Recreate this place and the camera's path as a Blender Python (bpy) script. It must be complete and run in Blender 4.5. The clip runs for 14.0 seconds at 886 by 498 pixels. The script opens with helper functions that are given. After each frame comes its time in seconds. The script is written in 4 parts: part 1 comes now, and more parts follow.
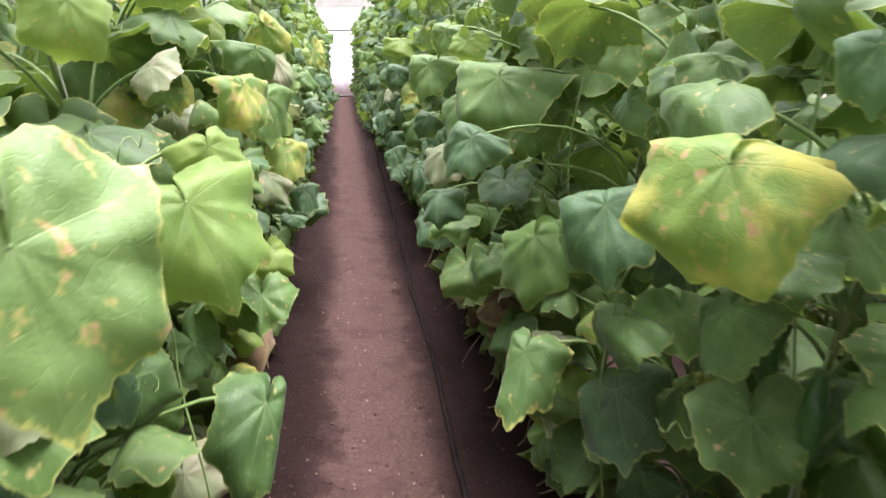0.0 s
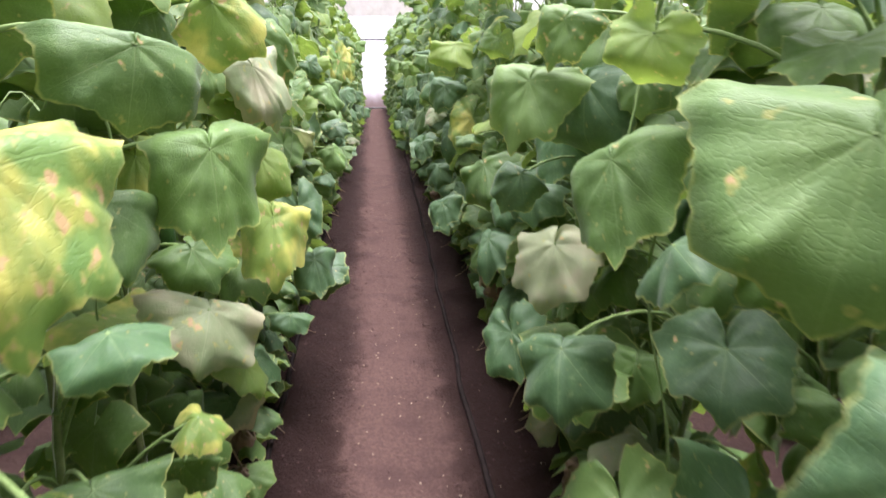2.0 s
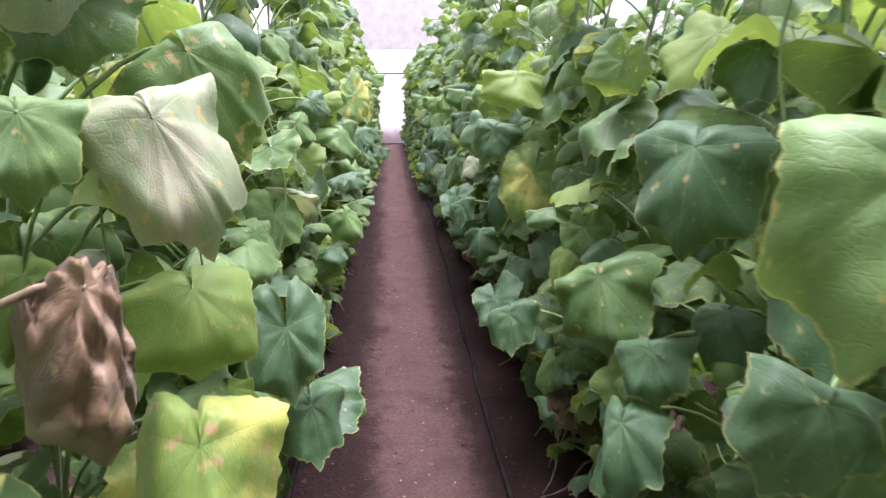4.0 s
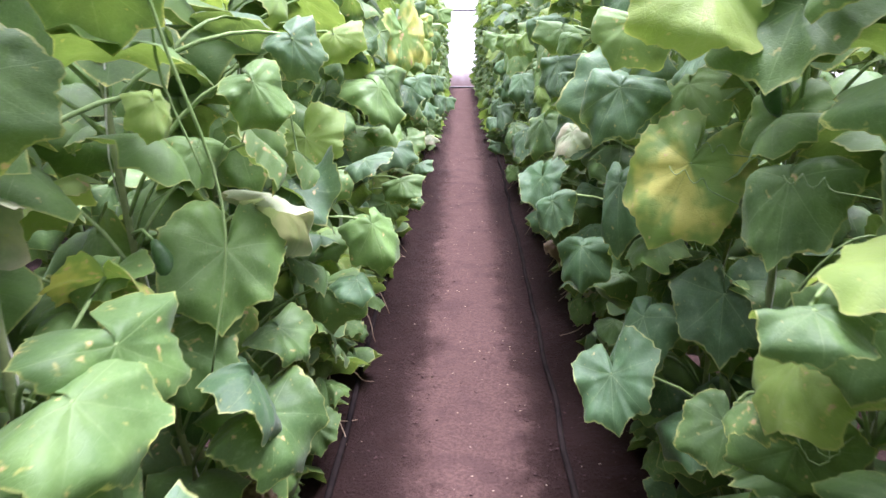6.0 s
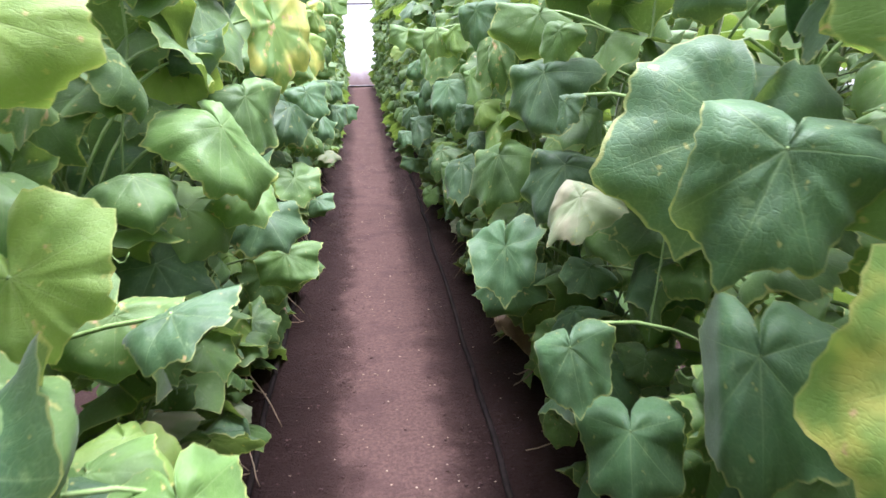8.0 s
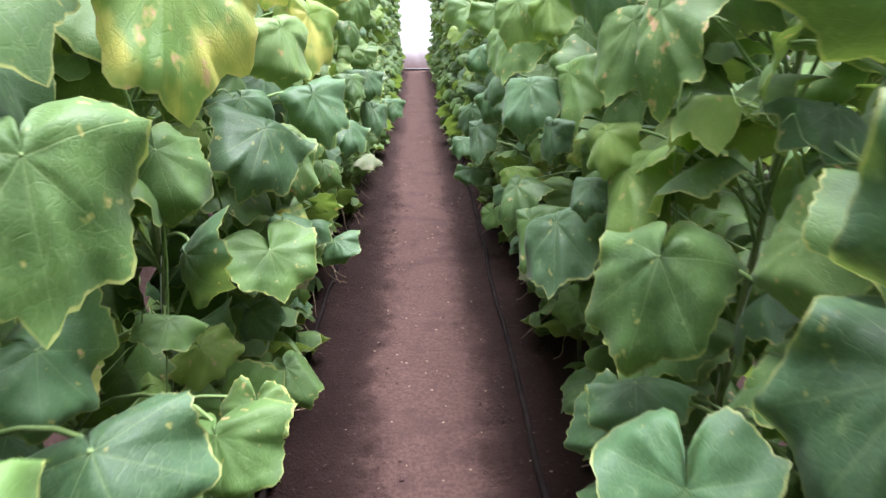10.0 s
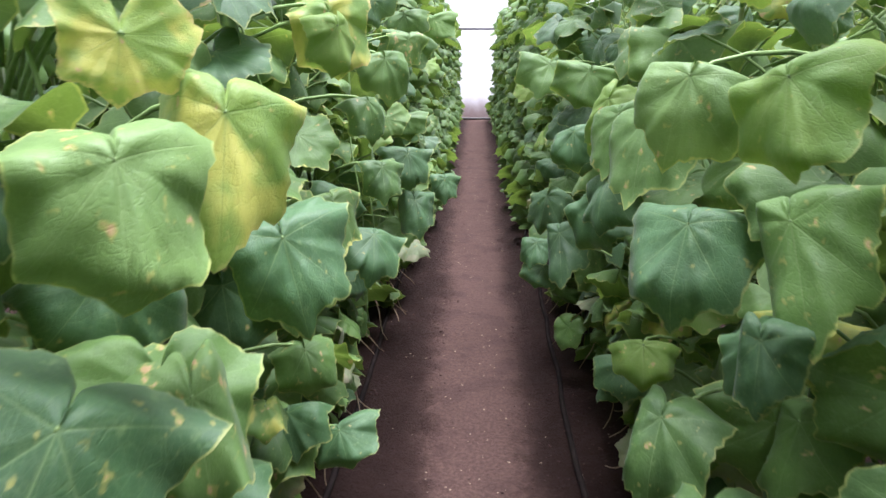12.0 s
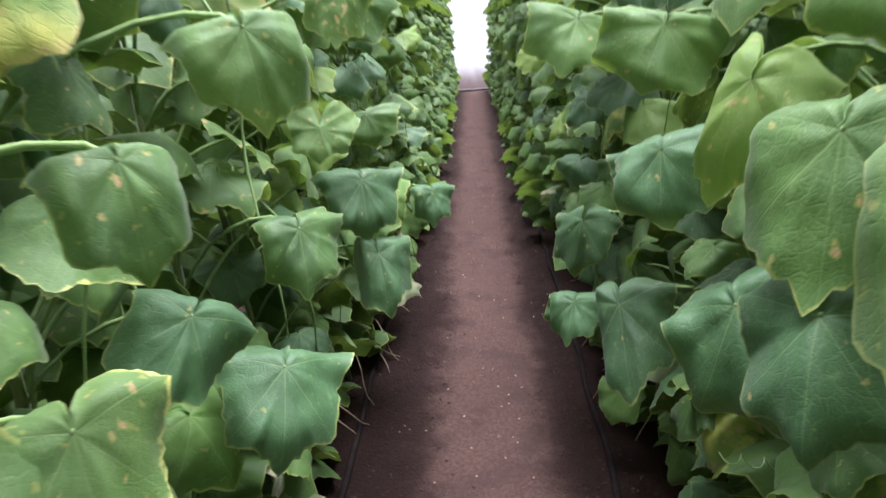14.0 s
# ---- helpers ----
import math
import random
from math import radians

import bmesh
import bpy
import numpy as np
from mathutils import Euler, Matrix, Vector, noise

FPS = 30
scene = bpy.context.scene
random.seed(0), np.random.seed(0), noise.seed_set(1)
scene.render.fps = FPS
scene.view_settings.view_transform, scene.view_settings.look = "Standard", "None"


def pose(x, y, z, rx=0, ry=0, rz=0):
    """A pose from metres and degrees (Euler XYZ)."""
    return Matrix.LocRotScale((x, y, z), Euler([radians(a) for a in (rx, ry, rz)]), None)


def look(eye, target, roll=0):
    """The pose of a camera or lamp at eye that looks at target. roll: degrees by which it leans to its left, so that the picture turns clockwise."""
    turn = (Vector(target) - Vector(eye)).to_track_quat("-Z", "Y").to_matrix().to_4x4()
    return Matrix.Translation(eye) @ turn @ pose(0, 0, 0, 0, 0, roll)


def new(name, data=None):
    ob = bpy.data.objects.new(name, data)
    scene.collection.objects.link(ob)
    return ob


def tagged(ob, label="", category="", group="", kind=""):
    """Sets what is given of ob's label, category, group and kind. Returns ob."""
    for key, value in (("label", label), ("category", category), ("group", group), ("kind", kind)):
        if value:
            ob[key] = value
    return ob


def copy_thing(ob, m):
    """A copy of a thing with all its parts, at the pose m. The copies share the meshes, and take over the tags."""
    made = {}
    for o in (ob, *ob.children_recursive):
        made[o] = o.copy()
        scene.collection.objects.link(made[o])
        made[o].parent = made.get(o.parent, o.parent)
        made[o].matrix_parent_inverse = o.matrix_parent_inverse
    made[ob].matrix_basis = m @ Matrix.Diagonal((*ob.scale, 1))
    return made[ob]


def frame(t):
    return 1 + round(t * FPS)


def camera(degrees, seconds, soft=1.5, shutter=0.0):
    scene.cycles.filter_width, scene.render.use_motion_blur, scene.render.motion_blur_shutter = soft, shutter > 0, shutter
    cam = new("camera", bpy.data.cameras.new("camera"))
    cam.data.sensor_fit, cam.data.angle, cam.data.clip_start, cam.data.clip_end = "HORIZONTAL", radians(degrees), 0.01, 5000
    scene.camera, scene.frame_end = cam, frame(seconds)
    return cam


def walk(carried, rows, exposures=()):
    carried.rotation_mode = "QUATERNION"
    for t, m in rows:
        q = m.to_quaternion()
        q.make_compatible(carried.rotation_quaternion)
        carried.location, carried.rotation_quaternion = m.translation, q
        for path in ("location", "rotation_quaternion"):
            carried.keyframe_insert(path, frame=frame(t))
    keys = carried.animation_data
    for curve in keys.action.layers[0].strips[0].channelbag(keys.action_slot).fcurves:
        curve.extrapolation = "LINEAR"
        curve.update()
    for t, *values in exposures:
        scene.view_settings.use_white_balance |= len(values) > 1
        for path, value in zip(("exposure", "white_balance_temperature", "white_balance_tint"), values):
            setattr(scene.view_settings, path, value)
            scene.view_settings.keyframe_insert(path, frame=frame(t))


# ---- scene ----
# ---- camera and walk ----
cam = camera(69.1, 14.0, soft=1.5, shutter=0.3)
PATH = [
    (0.0, -0.081, 0.018, 1.417, 72.69, 0.61, -8.89),
    (0.3, -0.052, 0.202, 1.411, 73.49, 1.76, -5.37),
    (0.5, -0.042, 0.326, 1.389, 73.17, 0.29, -0.14),
    (1.0, 0.007, 0.602, 1.382, 71.29, 1.51, -1.08),
    (1.5, -0.057, 0.891, 1.409, 72.08, 0.48, -7.04),
    (2.0, -0.062, 1.175, 1.405, 73.61, 0.32, -6.11),
    (2.2, -0.051, 1.285, 1.405, 75.20, 0.22, -1.85),
    (2.5, -0.023, 1.421, 1.403, 74.20, 0.01, 1.51),
    (3.0, -0.043, 1.626, 1.391, 73.95, -1.08, -2.09),
    (3.5, -0.101, 1.822, 1.433, 72.67, -1.64, -9.75),
    (4.0, -0.096, 2.078, 1.415, 76.42, 0.58, -4.79),
    (6.5, -0.054, 3.333, 1.398, 70.95, 0.71, 1.40),
    (6.9, -0.070, 3.541, 1.399, 72.41, 0.09, -3.46),
    (7.0, -0.085, 3.595, 1.405, 71.46, 0.01, -4.70),
    (9.5, -0.068, 4.758, 1.359, 70.94, 0.95, -8.19),
    (9.6, -0.061, 4.812, 1.359, 71.79, 0.61, -7.35),
    (10.0, -0.018, 5.038, 1.358, 69.60, 0.45, -2.40),
    (10.2, -0.021, 5.141, 1.358, 69.50, -0.22, -1.71),
    (10.5, -0.040, 5.288, 1.359, 71.84, -2.52, -4.95),
    (10.6, -0.051, 5.338, 1.365, 72.89, -3.08, -5.14),
    (10.9, -0.083, 5.470, 1.393, 72.59, -3.23, -8.72),
    (11.0, -0.088, 5.504, 1.393, 72.15, -2.99, -7.92),
    (11.5, -0.071, 5.722, 1.385, 71.87, 0.29, -1.06),
    (12.0, -0.018, 5.920, 1.400, 73.33, 0.17, 2.78),
    (12.4, -0.037, 6.118, 1.406, 72.48, -3.11, -3.26),
    (12.5, -0.047, 6.165, 1.406, 71.63, -3.49, -6.75),
    (12.8, -0.078, 6.284, 1.403, 71.79, -3.92, -5.44),
    (13.0, -0.087, 6.361, 1.400, 72.64, -3.52, -4.54),
    (13.1, -0.075, 6.405, 1.399, 73.75, -0.67, -2.32),
    (13.2, -0.058, 6.456, 1.399, 75.51, 1.13, -0.73),
    (13.5, -0.016, 6.598, 1.402, 74.73, 1.47, 2.79),
    (13.7, -0.001, 6.650, 1.405, 74.16, 2.52, 3.28),
    (14.0, 0.006, 6.763, 1.382, 70.84, 4.49, 2.24),
]
walk(cam, [(t, pose(x, y, z, rx, ry, rz)) for t, x, y, z, rx, ry, rz in PATH],
     [(0.0, 1.35, 6250, 25), (3.0, 1.32, 6050, 30), (4.0, 1.28, 5850, 34), (6.5, 1.85, 5750, 34), (7.0, 1.65, 5750, 32), (9.5, 1.78, 5850, 19),
      (10.0, 1.55, 5900, 22), (10.5, 1.62, 5900, 24), (11.0, 1.15, 6050, 20), (12.0, 1.18, 5850, 20), (14.0, 1.17, 5850, 20)])

# ---- world and light: hazy daylight through milky film ----
SUN_ELEVATION, SUN_AZIMUTH = 79.0, 35.0   # degrees; azimuth from +y, clockwise seen from above
world = bpy.data.worlds.new("sky")
scene.world = world
world.use_nodes = True
wn, wl = world.node_tree.nodes, world.node_tree.links
sky = wn.new("ShaderNodeTexSky")
sky.sky_type = "NISHITA"
sky.sun_disc = False
sky.sun_elevation, sky.sun_rotation = radians(SUN_ELEVATION), radians(SUN_AZIMUTH)
sky.dust_density = 4.0
wn["Background"].inputs["Strength"].default_value = 0.10
wl.new(sky.outputs[0], wn["Background"].inputs[0])
sun = new("sun", bpy.data.lights.new("sun", "SUN"))
sun.data.energy, sun.data.angle, sun.data.color = 7.0, radians(40), (1.0, 0.98, 0.95)
sa, se = radians(SUN_AZIMUTH), radians(SUN_ELEVATION)
sun.matrix_world = look((0, 0, 8), (-math.sin(sa) * math.cos(se), -math.cos(sa) * math.cos(se), 8 - math.sin(se)))


# ---- materials ----
class Nodes:
    """Short hand for a material's node tree."""

    def __init__(self, name):
        self.mat = bpy.data.materials.new(name)
        self.mat.use_nodes = True
        self.tree = self.mat.node_tree
        self.bsdf = self.tree.nodes["Principled BSDF"]
        self.end = self.tree.nodes["Material Output"]

    def add(self, kind, **inputs):
        n = self.tree.nodes.new("ShaderNode" + kind)
        for k, v in inputs.items():
            self.put(n.inputs[k.replace("_", " ")], v)
        return n

    def put(self, socket, v):
        if isinstance(v, bpy.types.NodeSocket):
            self.tree.links.new(v, socket)
        else:
            socket.default_value = v

    def math(self, op, a, b=0.0, c=0.0, clamp=False):
        n = self.tree.nodes.new("ShaderNodeMath")
        n.operation, n.use_clamp = op, clamp
        for s, v in zip(n.inputs, (a, b, c)):
            self.put(s, v)
        return n.outputs[0]

    def mix(self, f, a, b):
        n = self.tree.nodes.new("ShaderNodeMix")
        n.data_type = "RGBA"
        for s, v in ((n.inputs[0], f), (n.inputs[6], a), (n.inputs[7], b)):
            self.put(s, v)
        return n.outputs[2]

    def noise(self, vec, scale, detail=4.0, rough=0.6, seed=None):
        n = self.tree.nodes.new("ShaderNodeTexNoise")
        if seed is not None:
            n.noise_dimensions = "4D"
            self.put(n.inputs["W"], seed)
        if vec is not None:
            self.put(n.inputs["Vector"], vec)
        n.inputs["Scale"].default_value, n.inputs["Detail"].default_value = scale, detail
        n.inputs["Roughness"].default_value = rough
        return n.outputs[0]

    def span(self, v, a, b, lo=0.0, hi=1.0):
        n = self.tree.nodes.new("ShaderNodeMapRange")
        n.interpolation_type = "SMOOTHSTEP"
        for s, x in zip(n.inputs, (v, a, b, lo, hi)):
            self.put(s, x)
        return n.outputs[0]

    def bump(self, height, strength, distance):
        n = self.add("Bump", Strength=strength, Distance=distance, Height=height)
        return n.outputs[0]


def rgb(r, g, b):
    return (r, g, b, 1.0)


def leaf_material(name, low, high, vein, rim, rim_amount, spot_amount, island=False, glow=0.30, patch=None):
    """Hairy cucumber leaf: netted veins, paler main veins, yellowing margin, rusty spots; lets light through."""
    m = Nodes(name)
    uv = m.add("UVMap")
    uv.uv_map = "blade"
    ru = m.add("UVMap")
    ru.uv_map = "rim"
    if island:
        rnd = m.add("NewGeometry").outputs["Random Per Island"]
    else:
        rnd = m.add("ObjectInfo").outputs["Random"]
    seed = m.math("MULTIPLY", rnd, 53.0)
    rnd2 = m.math("FRACT", m.math("MULTIPLY", rnd, 7.31))
    rnd3 = m.math("FRACT", m.math("MULTIPLY", rnd, 31.7))
    sep = m.add("SeparateXYZ", Vector=uv.outputs[0])
    px, py = m.math("ABSOLUTE", sep.outputs[0]), sep.outputs[1]
    main = None
    for deg, width in ((0, 0.011), (47, 0.009), (103, 0.008)):
        dx, dy = math.sin(radians(deg)), math.cos(radians(deg))
        along = m.math("ADD", m.math("MULTIPLY", px, dx), m.math("MULTIPLY", py, dy))
        perp = m.math("ABSOLUTE", m.math("SUBTRACT", m.math("MULTIPLY", px, dy), m.math("MULTIPLY", py, dx)))
        w = m.math("MAXIMUM", m.math("MULTIPLY_ADD", along, -width * 1.3, width), 0.0015)
        v = m.math("SUBTRACT", 1.0, m.math("DIVIDE", perp, w), clamp=True)
        v = m.math("MULTIPLY", v, m.math("GREATER_THAN", along, 0.0))
        main = v if main is None else m.math("MAXIMUM", main, v)
    wob = m.add("VectorMath", )
    wob.operation = "ADD"
    nz = m.tree.nodes.new("ShaderNodeTexNoise")
    nz.inputs["Scale"].default_value = 6.0
    m.put(nz.inputs["Vector"], uv.outputs[0])
    sc = m.add("VectorMath")
    sc.operation = "SCALE"
    m.put(sc.inputs[0], nz.outputs["Color"])
    sc.inputs["Scale"].default_value = 0.07
    m.put(wob.inputs[0], uv.outputs[0])
    m.put(wob.inputs[1], sc.outputs[0])
    vor = m.tree.nodes.new("ShaderNodeTexVoronoi")
    vor.feature = "DISTANCE_TO_EDGE"
    m.put(vor.inputs["Vector"], wob.outputs[0])
    vor.inputs["Scale"].default_value = 15.0
    net = m.span(vor.outputs["Distance"], 0.0, 0.09, 1.0, 0.0)
    vor2 = m.tree.nodes.new("ShaderNodeTexVoronoi")
    vor2.feature = "DISTANCE_TO_EDGE"
    m.put(vor2.inputs["Vector"], wob.outputs[0])
    vor2.inputs["Scale"].default_value = 40.0
    fine = m.span(vor2.outputs["Distance"], 0.0, 0.12, 1.0, 0.0)
    big = m.noise(uv.outputs[0], 3.0, 3.0, 0.5, seed)
    grain = m.noise(uv.outputs[0], 60.0, 2.0, 0.6, seed)
    col = m.mix(m.math("ADD", m.math("MULTIPLY", rnd, 0.65), m.math("MULTIPLY", m.math("SUBTRACT", big, 0.38), 1.5), clamp=True), low, high)
    mott = m.noise(uv.outputs[0], 11.0, 4.0, 0.65, seed)
    col = m.mix(m.span(mott, 0.50, 0.72, 0.0, 0.45), col, low)
    col = m.mix(m.span(mott, 0.28, 0.44, 0.30, 0.0), col, vein)
    col = m.mix(m.math("MULTIPLY", grain, 0.14), col, vein)
    if patch:
        col = m.mix(m.math("MULTIPLY", m.span(m.noise(uv.outputs[0], 2.2, 3.0, 0.6, rnd3), 0.46, 0.62), 0.85), col, patch)
    col = m.mix(m.math("MULTIPLY", net, 0.07), col, vein)
    col = m.mix(m.math("MULTIPLY", fine, 0.05), col, vein)
    col = m.mix(m.math("MULTIPLY", main, 0.30), col, vein)
    edge = m.add("SeparateXYZ", Vector=ru.outputs[0]).outputs[0]
    ragged = m.math("ADD", edge, m.math("MULTIPLY", m.math("SUBTRACT", m.noise(uv.outputs[0], 12.0, 5.0, 0.7, seed), 0.5), 0.6))
    start = m.math("MULTIPLY_ADD", m.math("POWER", rnd2, 3.0), -0.42 * rim_amount, 1.10)
    ring = m.span(ragged, start, m.math("ADD", start, 0.10))
    col = m.mix(m.math("MULTIPLY", ring, 0.8), col, rim)
    thread = m.span(m.math("ADD", edge, m.math("MULTIPLY", m.math("SUBTRACT", mott, 0.5), 0.10)), 0.965, 0.990, 0.0, 0.32)
    col = m.mix(thread, col, rim)
    crumb = m.noise(uv.outputs[0], 11.0, 2.0, 0.5, seed)
    limit = m.math("MULTIPLY_ADD", rnd3, -0.030 * spot_amount, 0.725 - 0.018 * spot_amount)
    spots = m.span(crumb, limit, m.math("ADD", limit, 0.05))
    col = m.mix(m.math("MULTIPLY", m.span(crumb, m.math("SUBTRACT", limit, 0.05), limit), 0.45), col, rgb(0.42, 0.40, 0.10))
    col = m.mix(m.math("MULTIPLY", spots, 0.75), col, rgb(0.50, 0.30, 0.17))
    height = m.math("SUBTRACT", m.math("MULTIPLY", m.math("SUBTRACT", 1.0, net), 0.22), m.math("MULTIPLY", main, 0.35))
    height = m.math("ADD", height, m.math("MULTIPLY", fine, -0.20))
    height = m.math("ADD", height, m.math("MULTIPLY", grain, 0.12))
    nrm = m.bump(height, 0.24, 0.004)
    m.put(m.bsdf.inputs["Base Color"], col)
    m.put(m.bsdf.inputs["Roughness"], m.span(grain, 0.2, 0.8, 0.52, 0.68))
    m.put(m.bsdf.inputs["Normal"], nrm)
    m.bsdf.inputs["Specular IOR Level"].default_value = 0.48
    m.bsdf.inputs["Sheen Weight"].default_value = 0.10
    m.bsdf.inputs["Sheen Roughness"].default_value = 0.45
    lit = m.mix(0.30, col, rgb(0.45, 0.62, 0.06))
    tr = m.add("BsdfTranslucent", Color=lit, Normal=nrm)
    mx = m.add("MixShader")
    mx.inputs[0].default_value = glow
    m.put(mx.inputs[1], m.bsdf.outputs[0])
    m.put(mx.inputs[2], tr.outputs[0])
    m.put(m.end.inputs["Surface"], mx.outputs[0])
    return m.mat


GREEN_LOW, GREEN_HIGH = rgb(0.018, 0.068, 0.011), rgb(0.098, 0.205, 0.034)
VEIN, RIM = rgb(0.26, 0.37, 0.14), rgb(0.62, 0.60, 0.16)
LEAF = {
    "green": leaf_material("leaf_green", GREEN_LOW, GREEN_HIGH, VEIN, RIM, 0.30, 0.9),
    "dark": leaf_material("leaf_dark_green", rgb(0.010, 0.050, 0.017), rgb(0.046, 0.135, 0.048), VEIN, RIM, 0.25, 0.4),
    "spotted": leaf_material("leaf_spotted", rgb(0.045, 0.120, 0.022), rgb(0.140, 0.245, 0.060), VEIN, RIM, 0.45, 2.2),
    "lime": leaf_material("leaf_lime", rgb(0.105, 0.22, 0.030), rgb(0.23, 0.34, 0.060), rgb(0.30, 0.36, 0.15), rgb(0.52, 0.48, 0.15), 0.35, 1.4, glow=0.44),
    "yellow": leaf_material("leaf_yellowing", rgb(0.10, 0.21, 0.04), rgb(0.24, 0.35, 0.06), rgb(0.10, 0.20, 0.05), rgb(0.52, 0.43, 0.15), 0.55, 2.8, glow=0.40,
                            patch=rgb(0.50, 0.48, 0.10)),
    "pale": leaf_material("leaf_pale_dry", rgb(0.16, 0.23, 0.10), rgb(0.31, 0.36, 0.20), rgb(0.40, 0.42, 0.27), rgb(0.46, 0.40, 0.22), 0.9, 1.4,
                          patch=rgb(0.36, 0.34, 0.22)),
    "brown": leaf_material("leaf_withered", rgb(0.070, 0.046, 0.022), rgb(0.19, 0.120, 0.062), rgb(0.24, 0.16, 0.09), rgb(0.28, 0.21, 0.11), 1.0, 1.0, glow=0.15),
    "far": leaf_material("leaf_far", GREEN_LOW, GREEN_HIGH, VEIN, RIM, 0.35, 0.4, island=True),
}


def plain_material(name, low, high, scale, rough, bump=0.2, dist=0.002, gloss=0.3):
    m = Nodes(name)
    co = m.add("TexCoord").outputs["Object"]
    a, b = m.noise(co, scale, 5.0), m.noise(co, scale * 9, 3.0)
    m.put(m.bsdf.inputs["Base Color"], m.mix(m.span(m.math("MULTIPLY_ADD", b, 0.35, m.math("MULTIPLY", a, 0.65)), 0.3, 0.7), low, high))
    m.put(m.bsdf.inputs["Roughness"], m.span(b, 0.3, 0.7, rough - 0.08, rough + 0.08))
    m.bsdf.inputs["Specular IOR Level"].default_value = gloss
    m.put(m.bsdf.inputs["Normal"], m.bump(m.math("ADD", a, b), bump, dist))
    return m.mat


PETIOLE = plain_material("petiole_green", rgb(0.13, 0.22, 0.06), rgb(0.24, 0.34, 0.13), 9.0, 0.5)
STEM = plain_material("stem_green", rgb(0.10, 0.15, 0.05), rgb(0.26, 0.30, 0.14), 7.0, 0.6)
DRYSTEM = plain_material("dry_stem", rgb(0.20, 0.13, 0.08), rgb(0.42, 0.33, 0.22), 8.0, 0.8)
TWINE = plain_material("white_twine", rgb(0.55, 0.55, 0.50), rgb(0.75, 0.75, 0.70), 40.0, 0.8)
FRUIT = plain_material("cucumber_skin", rgb(0.020, 0.060, 0.018), rgb(0.050, 0.12, 0.03), 14.0, 0.35, 0.5, 0.003)
PETAL = plain_material("flower_petal", rgb(0.75, 0.55, 0.03), rgb(0.85, 0.68, 0.06), 30.0, 0.6)
HOSE = plain_material("black_hose", rgb(0.007, 0.006, 0.006), rgb(0.024, 0.018, 0.016), 12.0, 0.9, gloss=0.04)
PIPE = plain_material("dark_pipe", rgb(0.030, 0.028, 0.03), rgb(0.07, 0.065, 0.06), 10.0, 0.45)
CRUMB = plain_material("soil_crumb", rgb(0.035, 0.019, 0.017), rgb(0.10, 0.058, 0.05), 30.0, 0.9)
SCRAP = plain_material("dry_scrap", rgb(0.24, 0.18, 0.12), rgb(0.46, 0.39, 0.30), 30.0, 0.8)


def soil_material():
    m = Nodes("soil")
    co = m.add("TexCoord").outputs["Object"]
    sep = m.add("SeparateXYZ", Vector=co)
    a = m.noise(co, 1.6, 6.0, 0.62)
    b = m.noise(co, 9.0, 6.0, 0.65)
    c = m.noise(co, 70.0, 5.0, 0.7)
    # trodden dry strip along the middle of the aisle, with a ragged border
    off = m.math("ABSOLUTE", m.math("SUBTRACT", sep.outputs[0], TREAD))
    off = m.math("ADD", off, m.math("MULTIPLY", m.math("SUBTRACT", a, 0.5), 0.30))
    off = m.math("ADD", off, m.math("MULTIPLY", m.math("SUBTRACT", b, 0.5), 0.24))
    d2 = m.noise(co, 28.0, 5.0, 0.7)
    off = m.math("ADD", off, m.math("MULTIPLY", m.math("SUBTRACT", d2, 0.5), 0.10))
    dry = m.span(off, 0.11, 0.31, 1.0, 0.0)
    damp = m.mix(b, rgb(0.017, 0.0088, 0.0072), rgb(0.043, 0.0225, 0.0182))
    trod = m.mix(a, rgb(0.072, 0.043, 0.0345), rgb(0.112, 0.069, 0.056))
    trod = m.mix(m.span(c, 0.35, 0.65, 0.0, 0.8), trod, rgb(0.047, 0.027, 0.024))
    steps = m.noise(co, 5.0, 3.0, 0.55)
    trod = m.mix(m.span(steps, 0.50, 0.66, 0.0, 0.55), trod, rgb(0.046, 0.027, 0.024))
    far = m.span(m.math("ABSOLUTE", sep.outputs[0]), 0.8, 1.0)
    col = m.mix(m.math("MAXIMUM", dry, m.math("MULTIPLY", far, 0.8)), damp, trod)
    col = m.mix(m.span(c, 0.66, 0.74, 0.0, 0.5), col, rgb(0.22, 0.155, 0.135))
    m.put(m.bsdf.inputs["Base Color"], col)
    m.put(m.bsdf.inputs["Roughness"], m.span(dry, 0.0, 1.0, 0.72, 0.9))
    h = m.math("ADD", m.math("MULTIPLY", b, 0.5), m.math("MULTIPLY", c, m.span(dry, 0.0, 1.0, 0.8, 0.25)))
    m.bsdf.inputs["Specular IOR Level"].default_value = 0.12
    m.put(m.bsdf.inputs["Normal"], m.bump(h, 1.0, 0.045))
    return m.mat


TREAD = 0.0
SOIL = soil_material()


